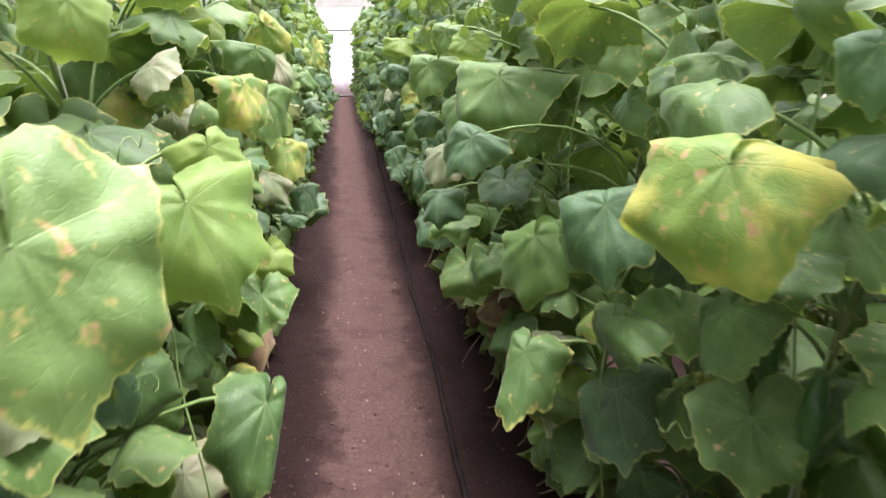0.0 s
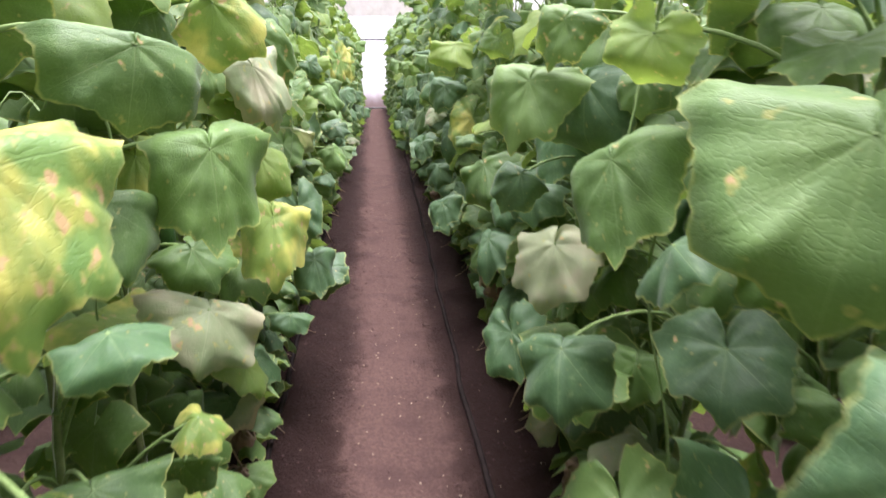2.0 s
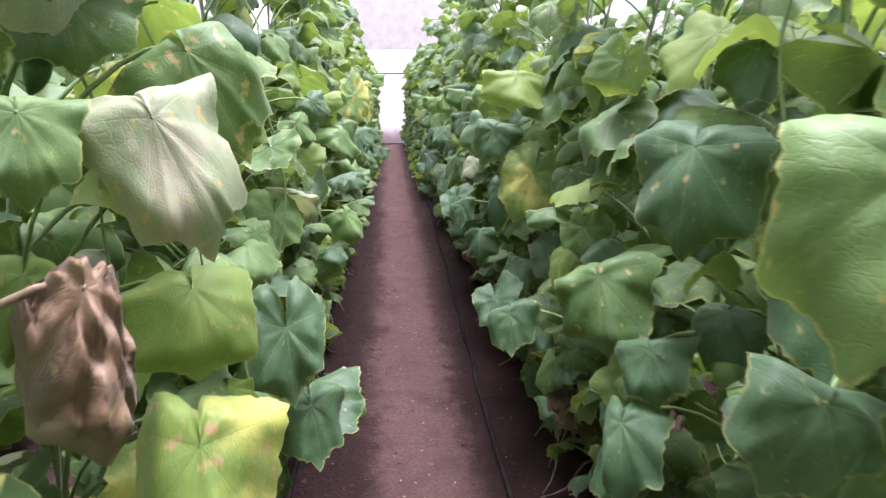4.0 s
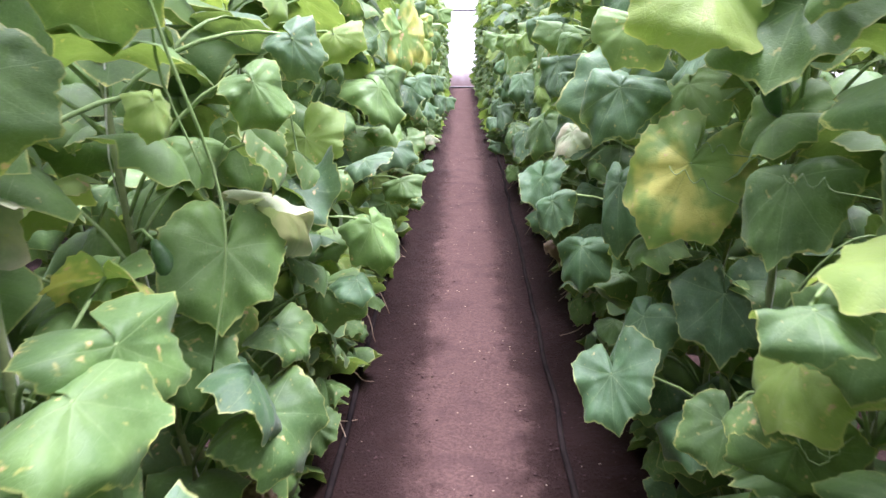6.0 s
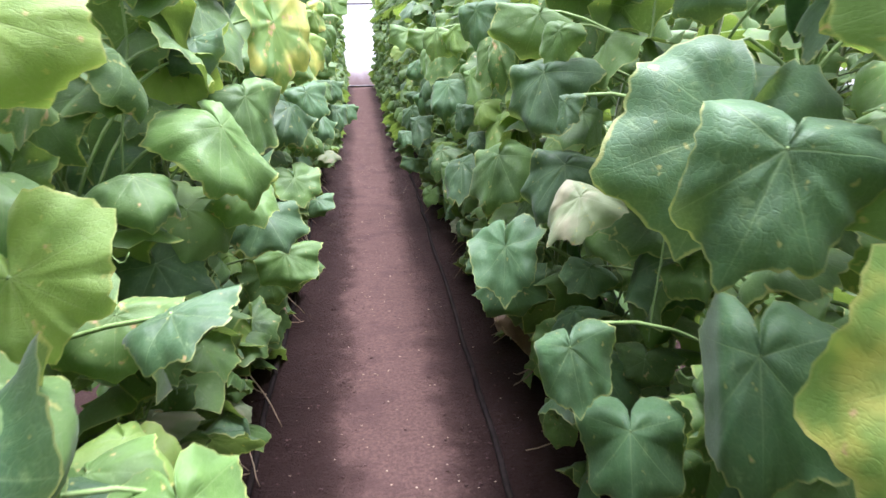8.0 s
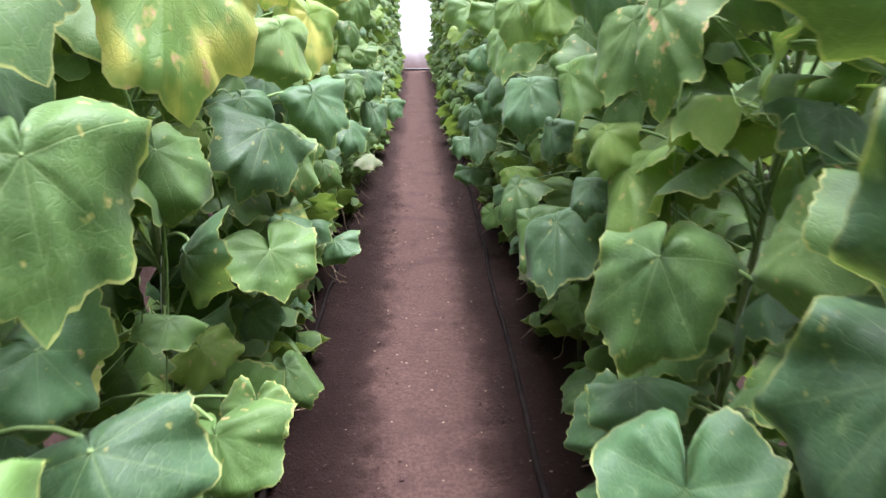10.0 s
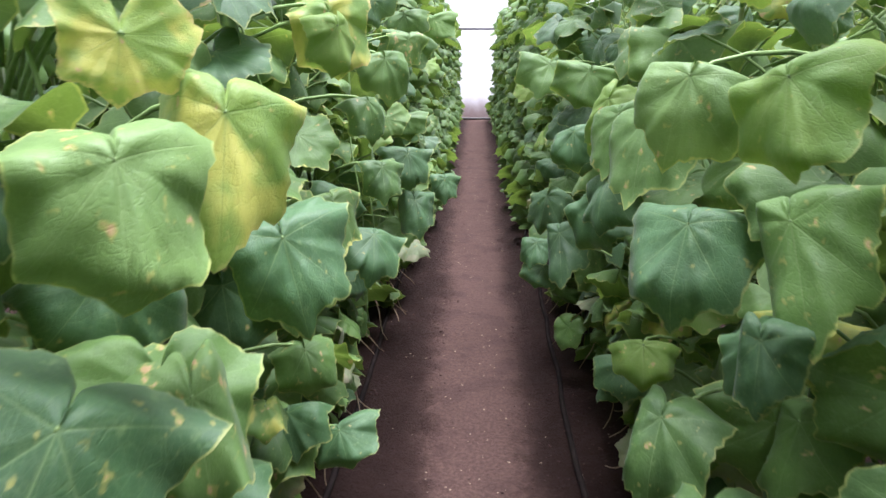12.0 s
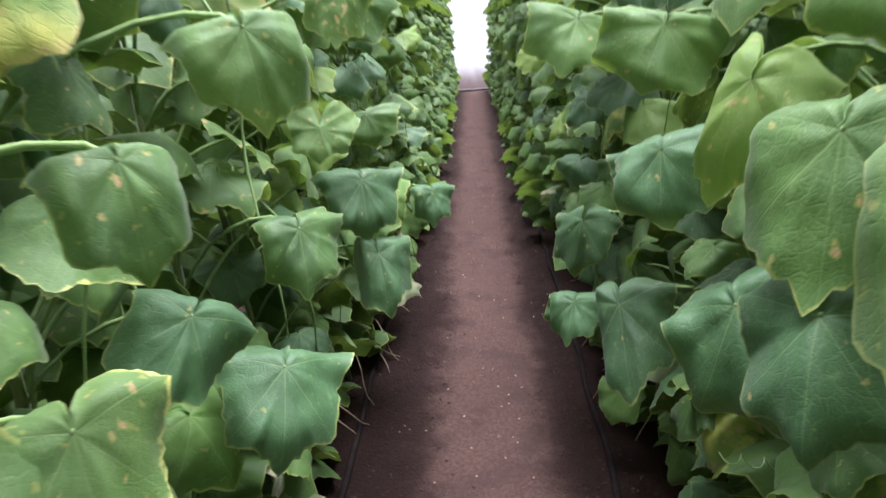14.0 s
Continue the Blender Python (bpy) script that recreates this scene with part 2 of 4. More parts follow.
def film_material(name, dirt, clear, low, high):
    """Milky greenhouse film, mud-splashed near the ground."""
    m = Nodes(name)
    co = m.add("TexCoord").outputs["Object"]
    z = m.add("SeparateXYZ", Vector=co).outputs[2]
    n = m.noise(co, 1.3, 5.0, 0.6)
    col = m.mix(n, rgb(low, low, low + 0.02), rgb(high, high - 0.01, high + 0.01))
    if dirt:
        zz = m.math("ADD", z, m.math("MULTIPLY", m.math("SUBTRACT", m.noise(co, 5.0, 5.0), 0.5), 0.25))
        col = m.mix(m.span(zz, 0.05, 0.65, 0.85, 0.0), col, rgb(0.22, 0.14, 0.12))
    df = m.add("BsdfDiffuse", Color=col)
    tl = m.add("BsdfTranslucent", Color=col)
    a = m.add("MixShader")
    a.inputs[0].default_value = 0.65
    m.put(a.inputs[1], df.outputs[0])
    m.put(a.inputs[2], tl.outputs[0])
    tp = m.add("BsdfTransparent")
    b = m.add("MixShader")
    b.inputs[0].default_value = clear
    m.put(b.inputs[1], a.outputs[0])
    m.put(b.inputs[2], tp.outputs[0])
    m.put(m.end.inputs["Surface"], b.outputs[0])
    return m.mat


FILM = film_material("milky_film", True, 0.06, 0.80, 0.88)
ROOF = film_material("roof_film", False, 0.35, 0.46, 0.54)
NET = plain_material("beige_net", rgb(0.55, 0.52, 0.47), rgb(0.72, 0.68, 0.62), 5.0, 0.8)


# ---- building blocks ----
def mesh_of(name, verts, faces, material, smooth=True):
    me = bpy.data.meshes.new(name)
    me.from_pydata(verts, [], faces)
    if smooth:
        me.polygons.foreach_set("use_smooth", [True] * len(me.polygons))
    if material:
        me.materials.append(material)
    me.update()
    return me


def mesh_part(name, me, parent, label="", m=None):
    ob = new(name, me)
    ob.parent = parent
    if m is not None:
        ob.matrix_basis = m
    if label:
        ob["label"] = label
    return ob


def box(verts, faces, x0, x1, y0, y1, z0, z1):
    k = len(verts)
    verts += [(x, y, z) for z in (z0, z1) for y in (y0, y1) for x in (x0, x1)]
    faces += [(k, k + 2, k + 3, k + 1), (k + 4, k + 5, k + 7, k + 6), (k, k + 1, k + 5, k + 4),
              (k + 2, k + 6, k + 7, k + 3), (k, k + 4, k + 6, k + 2), (k + 1, k + 3, k + 7, k + 5)]


def tube(verts, faces, points, radii, sides=6):
    """Adds a tapered tube along points."""
    k = len(verts)
    pts = [Vector(p) for p in points]
    for i, p in enumerate(pts):
        d = (pts[min(i + 1, len(pts) - 1)] - pts[max(i - 1, 0)]).normalized()
        u = d.cross(Vector((0.31, 0.17, 0.94)))
        if u.length < 1e-3:
            u = d.cross(Vector((1, 0, 0)))
        u.normalize()
        v = d.cross(u)
        r = radii[i] if isinstance(radii, (list, tuple)) else radii
        for s in range(sides):
            a = 2 * math.pi * s / sides
            verts.append(tuple(p + u * (r * math.cos(a)) + v * (r * math.sin(a))))
    for i in range(len(pts) - 1):
        for s in range(sides):
            t = (s + 1) % sides
            faces.append((k + i * sides + s, k + i * sides + t, k + (i + 1) * sides + t, k + (i + 1) * sides + s))
    faces.append(tuple(k + s for s in reversed(range(sides))))
    faces.append(tuple(k + (len(pts) - 1) * sides + s for s in range(sides)))


OUTLINE = ((0, 0.66), (7, 0.575), (27, 0.52), (46, 0.64), (53, 0.58), (79, 0.505), (105, 0.62), (112, 0.57), (136, 0.51), (152, 0.485), (165, 0.38), (174, 0.20), (180, 0.06))


def outline(deg):
    """Radius of the leaf's margin: nearly straight edges between pointed lobes."""
    deg = abs((deg + 180) % 360 - 180)
    for (a, ra), (c, rc) in zip(OUTLINE, OUTLINE[1:]):
        if a <= deg <= c:
            s, t, w = radians(deg - a), radians(c - deg), radians(c - a)
            return ra * rc * math.sin(w) / (ra * math.sin(s) + rc * math.sin(t))
    return 0.05


def leaf_shape(seed, rings, spokes, bend, side, curl, fold, flaps=(), crumple=0.018):
    """Vertices, faces, blade coordinates and rim coordinates of one lobed leaf; the stalk joins at the origin, the tip lies along +y.
    bend: how far the tip hangs, side: how far the flanks hang, curl: rolled margin, fold: crease along the midrib, flaps: parts that hang over a crease."""
    rng = random.Random(seed)
    lean = rng.uniform(-0.10, 0.10)
    skew = rng.uniform(0.7, 1.3)
    ph = [rng.uniform(0, 6.28) for _ in range(6)]
    lob = [rng.uniform(0.80, 1.15) for _ in range(6)]
    sag = [rng.uniform(-0.035, 0.020) for _ in range(7)]
    verts, uvs, rims = [(0, 0, 0)], [(0, 0)], [(0, 0)]
    tilt = bend * 0.34
    for i in range(1, rings + 1):
        q = (i / rings) ** 0.85
        for s in range(spokes):
            d = -180 + 360 * s / spokes
            a = radians(d)
            u = (d + 180) / 72.0
            g = u - int(u)
            r = outline(d) * (lob[int(u) % 5] * (1 - g) + lob[(int(u) + 1) % 5] * g)
            if i == rings:
                r *= 1 + (0.020 if s % 2 else -0.014) + rng.uniform(-0.022, 0.022) + 0.06 * noise.noise(Vector((a * 2.2, seed * 1.7, 0.5)))
            x, y = math.sin(a + lean * q) * r * q, math.cos(a + lean * q) * r * q
            # sectors between main veins swell softly, the sheet hangs in loose waves, margins roll in and ripple
            near = min(abs(((d - v + 180) % 360) - 180) for v in (0, 47, -47, 103, -103, 155, -155))
            bulge = math.sin(min(near / 24.0, 1.0) * 1.5708) ** 2
            z = fold * 0.8 * (math.hypot(x, 0.05) - 0.05)
            z += sag[int((d + 180) / 51.5) % 7] * bulge * q * q + 0.010 * bulge * math.sin(math.pi * q * 0.85)
            z -= curl * max(0, q - 0.72) ** 1.5 * (0.55 + 0.7 * math.sin(2 * a + ph[2]))
            z += 0.14 * q * noise.noise(Vector((x * 2.4 + seed, y * 2.4, seed * 1.3)))
            z += 0.030 * q * q * math.sin(3 * a + ph[3]) + 0.020 * q ** 3 * math.sin(8 * a + ph[4]) + 0.007 * q ** 4 * math.sin(17 * a + ph[5])
            if rings > 4:
                z += crumple * noise.noise(Vector((x * (20 if crumple > 0.1 else 8), y * 8, seed * 3.1))) + 0.007 * noise.noise(Vector((x * 22, y * 22, seed)))
            px, py = x, y
            for deg, far, angle in flaps:
                nx, ny = math.sin(radians(deg)), math.cos(radians(deg))
                s1 = x * nx + y * ny - far
                if s1 > 0:
                    k1 = angle / 0.07
                    arc = min(s1, 0.07)
                    along = math.sin(k1 * arc) / k1 + (s1 - arc) * math.cos(angle)
                    z -= (1 - math.cos(k1 * arc)) / k1 + (s1 - arc) * math.sin(angle)
                    x, y = x + nx * (along - s1), y + ny * (along - s1)
            k = side * (skew if x > 0 else 2 - skew)
            xx = math.sin(k * abs(x)) / k * (1 if x > 0 else -1)
            z -= (1 - math.cos(k * abs(x))) / k
            w = bend / 0.6 if y > 0 else bend * 0.7 + 0.4
            yy = math.sin(w * y) / w + z * math.sin(w * y)
            z = z * math.cos(w * y) - (1 - math.cos(w * y)) / w
            yy, z = yy * math.cos(tilt) - z * math.sin(tilt), yy * math.sin(tilt) + z * math.cos(tilt)
            verts.append((xx, yy, z))
            uvs.append((px, py))
            rims.append((q, s / spokes))
    faces = [(0, 1 + (s + 1) % spokes, 1 + s) for s in range(spokes)]
    for i in range(rings - 1):
        o = 1 + i * spokes
        for s in range(spokes):
            t = (s + 1) % spokes
            faces.append((o + s, o + t, o + spokes + t, o + spokes + s))
    return verts, faces, uvs, rims


def leaf_mesh(name, verts, faces, uvs, rims, material):
    me = mesh_of(name, verts, faces, material)
    loops = np.empty(len(me.loops), dtype=np.int32)
    me.loops.foreach_get("vertex_index", loops)
    for layer, values in (("blade", uvs), ("rim", rims)):
        uv = me.uv_layers.new(name=layer)
        uv.data.foreach_set("uv", np.array(values, dtype=np.float32)[loops].ravel())
    return me


LEAF_KINDS = [  # bend, side, curl, fold, flaps: (direction, distance from the stalk, angle)
    (0.30, 0.35, 0.20, -0.12, ((178, 0.05, 1.0), (68, 0.36, 0.6))),
    (0.40, 0.40, 0.25, -0.16, ((172, 0.04, 0.9), (8, 0.36, 0.9))),
    (0.35, 0.40, 0.20, -0.42, ((180, 0.07, 0.9), (-20, 0.42, 0.5))),
    (0.25, 0.35, 0.25, -0.06, ((92, 0.17, 1.3), (185, 0.08, 0.9))),
    (0.25, 0.35, 0.25, -0.06, ((-95, 0.15, 1.3), (170, 0.08, 0.8), (30, 0.42, 0.6))),
    (0.22, 0.25, 0.22, 0.03, ((150, 0.32, 0.7), (-40, 0.45, 0.6))),
    (0.50, 0.50, 0.25, -0.15, ((80, 0.36, 0.7), (-85, 0.34, 0.8), (180, 0.05, 1.3))),
    (0.15, 0.25, 0.25, 0.02, ((-120, 0.36, 0.7), (60, 0.46, 0.6))),
    (0.60, 0.60, 0.35, -0.20, ((180, 0.04, 1.3), (75, 0.22, 0.9), (-80, 0.26, 0.8))),
    (0.35, 0.40, 0.25, -0.30, ((176, 0.10, -0.5), (0, 0.32, 0.8), (100, 0.30, 0.6))),
    (0.30, 0.35, 0.30, 0.10, ((-72, 0.28, -0.7), (178, 0.07, 1.1), (20, 0.40, 0.7))),
    (0.50, 0.40, 0.30, -0.10, ((4, 0.16, 1.0), (178, 0.08, 1.0), (-110, 0.28, 0.7))),
]
LEAF_MESH = [leaf_mesh("leaf", *leaf_shape(11 + i, 9, 64, *k), LEAF["green"]) for i, k in enumerate(LEAF_KINDS * 3)]
WITHERED = [leaf_mesh("leaf", *leaf_shape(71 + i, 14, 64, 0.35, 4.4, 0.6, -0.9, ((178, 0.05, 1.3), (6, 0.40, 0.7)), 0.13), LEAF["brown"]) for i in range(2)]
LOW_SHAPE = [leaf_shape(31 + i, 4, 24, *LEAF_KINDS[i]) for i in range(10)]


def leaf_pose(at, heading, dip, roll, size):
    """heading: degrees from +y, anticlockwise from above, to which the tip points; dip: degrees by which it points down."""
    return Matrix.Translation(at) @ (Euler((radians(-dip), 0, radians(heading))).to_matrix() @ Euler((0, radians(roll), 0)).to_matrix()).to_4x4() @ Matrix.Scale(size, 4)


# ---- ground ----
def ground_height(x, y):
    n = noise.noise(Vector((x * 3.1, y * 2.3, 0.0)))
    f = noise.noise(Vector((x * 17, y * 15, 4.0)))
    bed = 0.0
    a = abs(x - TREAD)
    if a > 0.24:
        bed = 0.035 * min((a - 0.24) / 0.25, 1.0)
    if a > 0.95:
        bed = 0.0
    return (bed + 0.010 * n + 0.008 * f * (1.0 if 0.2 < a < 0.9 else 0.3)) if abs(x) < 3 and -2 < y < 22 else 0.0


def make_ground():
    xs = [-300, -60, -12, -4.4, -3.0] + [round(-1.2 + 0.04 * i, 3) for i in range(61)] + [3.0, 4.4, 12, 60, 300]
    ys = [-300, -60, -12, -4] + [round(-2 + 0.06 * i, 3) for i in range(401)] + [30, 60, 300]
    verts = [(x, y, ground_height(x, y) - (0.004 if abs(x) > 3.5 else 0)) for y in ys for x in xs]
    w = len(xs)
    faces = [(j * w + i, j * w + i + 1, (j + 1) * w + i + 1, (j + 1) * w + i) for j in range(len(ys) - 1) for i in range(w - 1)]
    ob = new("ground", mesh_of("ground", verts, faces, SOIL))
    tagged(ob, "reddish brown trodden soil of the aisle, damp along the beds", "soil", kind="structure")


make_ground()

# ---- greenhouse shell ----
END, BACK, SIDE, EAVE, RIDGE = 21.06, -3.5, 4.6, 2.7, 4.3


def shell(name, label, category, material, boxes):
    v, f = [], []
    for b in boxes:
        box(v, f, *b)
    ob = new(name, mesh_of(name, v, f, material, smooth=False))
    ob.visible_shadow = False
    return tagged(ob, label, category, kind="structure")


shell("wall_north", "milky white plastic film end wall, muddy at its foot", "film wall", FILM, [(-SIDE, SIDE, END, END + 0.02, 0.012, 2.62)])
shell("wall_south", "milky white plastic film end wall behind the aisle", "film wall", FILM, [(-SIDE, SIDE, BACK - 0.02, BACK, 0.0, 2.7)])
shell("wall_west", "milky white plastic film side wall", "film wall", FILM, [(-SIDE - 0.02, -SIDE, BACK, END, 0.0, EAVE)])
shell("wall_east", "milky white plastic film side wall", "film wall", FILM, [(SIDE, SIDE + 0.02, BACK, END, 0.0, EAVE)])
v, f = [], []
for y, top in ((END + 0.002, 2.625), (BACK, 2.7)):
    k = len(v)
    v += [(-SIDE, y, top), (SIDE, y, top), (SIDE, y, EAVE + 0.2), (0, y, RIDGE), (-SIDE, y, EAVE + 0.2)]
    f += [(k, k + 1, k + 2, k + 3, k + 4)]
ob = new("gable_net", mesh_of("gable_net", v, f, NET, smooth=False))
ob.visible_shadow = False
tagged(ob, "pale beige ventilation net in the gable", "net", kind="structure")
v = [(-SIDE, BACK, EAVE), (0, BACK, RIDGE), (SIDE, BACK, EAVE), (-SIDE, END, EAVE), (0, END, RIDGE), (SIDE, END, EAVE)]
v += [(x, y, z + 0.01) for x, y, z in v]
f = [(0, 3, 4, 1), (1, 4, 5, 2), (6, 7, 10, 9), (7, 8, 11, 10)]
ob = new("ceiling", mesh_of("ceiling", v, f, ROOF, smooth=False))
ob.visible_shadow = False
tagged(ob, "translucent white plastic film roof", "film roof", kind="structure")


def rail(name, label, z, y, radius):
    vv, ff = [], []
    tube(vv, ff, [(-SIDE + i * 0.46, y, z + 0.004 * math.sin(i)) for i in range(21)], radius, 10)
    tagged(new(name, mesh_of(name, vv, ff, PIPE)), label, "pipe")


rail("cross_pipe", "dark horizontal pipe across the film end wall", 1.984, END - 0.05, 0.022)
rail("ground_pipe", "dark pipe lying along the foot of the film wall", 0.03, END - 0.12, 0.028)


def hose(label, x0, drift, y0, y1, seed):
    vv, ff = [], []
    pts = []
    n = int((y1 - y0) / 0.12)
    for i in range(n + 1):
        y = y0 + (y1 - y0) * i / n
        x = x0 + drift * (y - 6) + 0.030 * noise.noise(Vector((y * 0.9, seed, 0))) + 0.012 * noise.noise(Vector((y * 3.1, seed, 5)))
        pts.append((x, y, ground_height(x, y) + 0.013))
    tube(vv, ff, pts, 0.0115, 8)
    tagged(new("drip_hose", mesh_of("drip_hose", vv, ff, HOSE)), label, "hose", "drip hoses")


hose("thin black drip irrigation hose lying on the soil", 0.325, 0.016, -2.0, 20.7, 1.0)
hose("thin black drip irrigation hose along the bed's foot", -0.48, 0.0, -2.0, 20.7, 2.0)

# ---- cucumber plants ----
AISLE = 0.0          # middle of the aisle
ROW = 0.62             # from the aisle's middle to the stems
NEAR_END = 10.6
PLANTS = []


class Plant:
    def __init__(self, side, y, rng, label="cucumber vine on white twine with drooping green leaves"):
        self.side, self.y, self.rng = side, y, rng
        self.x = AISLE + side * (ROW + rng.uniform(-0.04, 0.04))
        self.root = new("cucumber_plant")
        self.root.location = (self.x, y, ground_height(self.x, y))
        tagged(self.root, label, "plant", "cucumber plants along the aisle")
        self.top = rng.uniform(2.15, 2.4)
        self.wave = [rng.uniform(0, 6.28) for _ in range(3)]
        self.count = 0

    def stem_at(self, z):
        """Point of the stem at height z, from the plant's foot."""
        w = self.wave
        lean = 0.07 * max(0, z - 0.9)
        return Vector((self.side * lean + 0.025 * math.sin(4.1 * z + w[0]), 0.03 * math.sin(3.3 * z + w[1]), z))

    def make_stem(self):
        v, f = [], []
        zs = [i * self.top / 16 for i in range(17)]
        tube(v, f, [self.stem_at(z) for z in zs], [0.0085 - 0.004 * z / self.top for z in zs], 7)
        mesh_part("stem", mesh_of("stem", v, f, STEM), self.root)
        v, f = [], []
        tube(v, f, [self.stem_at(z) + Vector((0.010 * math.cos(z * 14), 0.010 * math.sin(z * 14), 0)) for z in [i * 2.6 / 40 for i in range(41)]], 0.0014, 4)
        mesh_part("twine", mesh_of("twine", v, f, TWINE), self.root, "thin white twine")

    def leaf(self, at, heading, dip, roll, size, kind, tone, label="", wide=1.0):
        """A leaf with its stalk; at: world place where the stalk joins the blade."""
        rng = self.rng
        local = Vector(at) - self.root.location
        me = WITHERED[kind % 2] if tone == "brown" else LEAF_MESH[kind % 12 + 12 * (self.count % 3)]
        m = leaf_pose(local, heading, dip, roll, size * (1.25 if tone == "brown" else 1.0)) @ Matrix.Diagonal((wide, 1, 1, 1))
        ob = mesh_part("leaf", me, self.root, label, m)
        if tone != "green":
            ob.material_slots[0].link = "OBJECT"
            ob.material_slots[0].material = LEAF[tone]
        # stalk: from the stem up in an arch and into the blade from behind
        zs = max(0.08, min(self.top - 0.03, local.z - rng.uniform(0.08, 0.26)))
        a = self.stem_at(zs)
        reach = (local - a).length
        b = local
        into = m.to_3x3() @ Vector((0, -0.55, -0.85))
        into.normalize()
        p1 = a + (b - a) * 0.35 + Vector((0, 0, 0.30 * reach))
        p2 = b + into * 0.22 * reach
        pts = []
        for i in range(8):
            t = i / 7
            s = 1 - t
            pts.append(a * s ** 3 + p1 * 3 * s * s * t + p2 * 3 * s * t * t + b * t ** 3)
        inv = m.inverted()
        v, f = [], []
        tube(v, f, [inv @ p for p in pts], [(0.0042 - 0.0012 * i / 7) / size for i in range(8)], 6)
        mesh_part("petiole", mesh_of("petiole", v, f, DRYSTEM if tone == "brown" else PETIOLE), ob)
        self.count += 1
        return ob

    def runner(self, z, out, length):
        """A bare side shoot that hangs on the aisle side."""
        rng = self.rng
        a = self.stem_at(z)
        side = Vector((-self.side * out, rng.uniform(-0.12, 0.12), 0))
        v, f = [], []
        w = [rng.uniform(0, 6.28) for _ in range(2)]
        pts = []
        for i in range(15):
            t = i / 14
            drop = -length * max(0, t - 0.18) / 0.82
            rise = 0.10 * math.sin(min(t / 0.36, 1) * math.pi)
            pts.append(a + side * min(1, t / 0.3) + Vector((0.02 * math.sin(7 * t + w[0]), 0.03 * math.sin(6 * t + w[1]), rise + drop)))
        tube(v, f, pts, [0.0034 - 0.0018 * i / 14 for i in range(15)], 6)
        mesh_part("side_shoot", mesh_of("side_shoot", v, f, PETIOLE), self.root, "bare pale green hanging side shoot")

    def dry_stalks(self, count):
        """Bare withered stalks that bend from the foot of the stem down to the soil of the bed."""
        rng = random.Random(int(self.y * 1000) + 7 * self.side)
        for _ in range(count):
            z, reach, along = rng.uniform(0.10, 0.26), rng.uniform(0.10, 0.21), rng.uniform(-0.30, 0.30)
            a = self.stem_at(z)
            x, y = self.x - self.side * reach, self.y + along
            b = Vector((x, y, ground_height(x, y) + 0.004)) - self.root.location
            pts = []
            for i in range(9):
                t = i / 8
                p = a.lerp(b, t)
                pts.append(p + Vector((0.012 * math.sin(9 * t + along * 20), 0.015 * math.sin(7 * t), 0.09 * math.sin(math.pi * t) * (1 - t))))
            v, f = [], []
            tube(v, f, pts, [0.0036 - 0.0016 * i / 8 for i in range(9)], 6)
            mesh_part("dry_stalk", mesh_of("dry_stalk", v, f, DRYSTEM), self.root, "withered tan stalk bent to the soil")

    def tendril(self, z):
        rng = self.rng
        a = self.stem_at(z)
        d = Vector((-self.side * rng.uniform(0.5, 1), rng.uniform(-0.8, 0.8), rng.uniform(-0.1, 0.5))).normalized()
        v, f = [], []
        u = d.cross(Vector((0, 0, 1))).normalized()
        r, reach = rng.uniform(0.008, 0.016), rng.uniform(0.12, 0.24)
        pts = []
        for i in range(26):
            t = i / 25
            c = max(0, t - 0.45) * 26
            pts.append(a + d * reach * min(t, 0.45 + 0.5 * max(0, t - 0.45)) * 1.6 + (u * math.sin(c) + Vector((0, 0, 1)) * (1 - math.cos(c))) * r)
        tube(v, f, pts, 0.0011, 4)
        mesh_part("tendril", mesh_of("tendril", v, f, PETIOLE), self.root)

    def fruit(self, z, turn, length):
        v, f = [], []
        a = self.stem_at(z)
        out = Vector((-self.side * math.cos(turn), math.sin(turn), 0))
        o = a + out * 0.07
        pts = [o + Vector((0, 0, -length * i / 9)) + out * 0.03 * math.sin(i / 9 * 3.1) for i in range(10)]
        rad = [0.006, 0.013, 0.0165, 0.0175, 0.018, 0.018, 0.0175, 0.016, 0.012, 0.004]
        tube(v, f, pts, rad, 12)
        ob = mesh_part("fruit", mesh_of("fruit", v, f, FRUIT), self.root, "dark green hanging cucumber")
        v, f = [], []
        tube(v, f, [a, a + out * 0.04 + Vector((0, 0, 0.015)), o], 0.003, 5)
        mesh_part("fruit_stalk", mesh_of("fruit_stalk", v, f, PETIOLE), ob)


rows_rng = random.Random(5)
for side in (-1, 1):
    y = -0.55 if side < 0 else -0.40
    while y < NEAR_END:
        PLANTS.append(Plant(side, y, random.Random(1000 + len(PLANTS))))
        y += rows_rng.uniform(0.34, 0.42)

HEROES = []
TONE_LABEL = {"yellow": "yellowing leaf with rusty spots", "brown": "withered brown leaf", "pale": "pale dried leaf", "lime": "pale yellow-green leaf"}


def leaf(x, y, z, heading, dip, roll, size, kind=0, tone="green", wide=1.0):
    """One leaf that stands out, hung on the nearest plant of its row."""
    side = -1 if x < AISLE else 1
    p = min((q for q in PLANTS if q.side == side), key=lambda q: abs(q.y - y - 0.08))
    p.leaf((x, y, z), heading, dip, roll, size, kind, tone, TONE_LABEL.get(tone, ""), wide)
    HEROES.append((side, abs(x - AISLE), y, z, size))


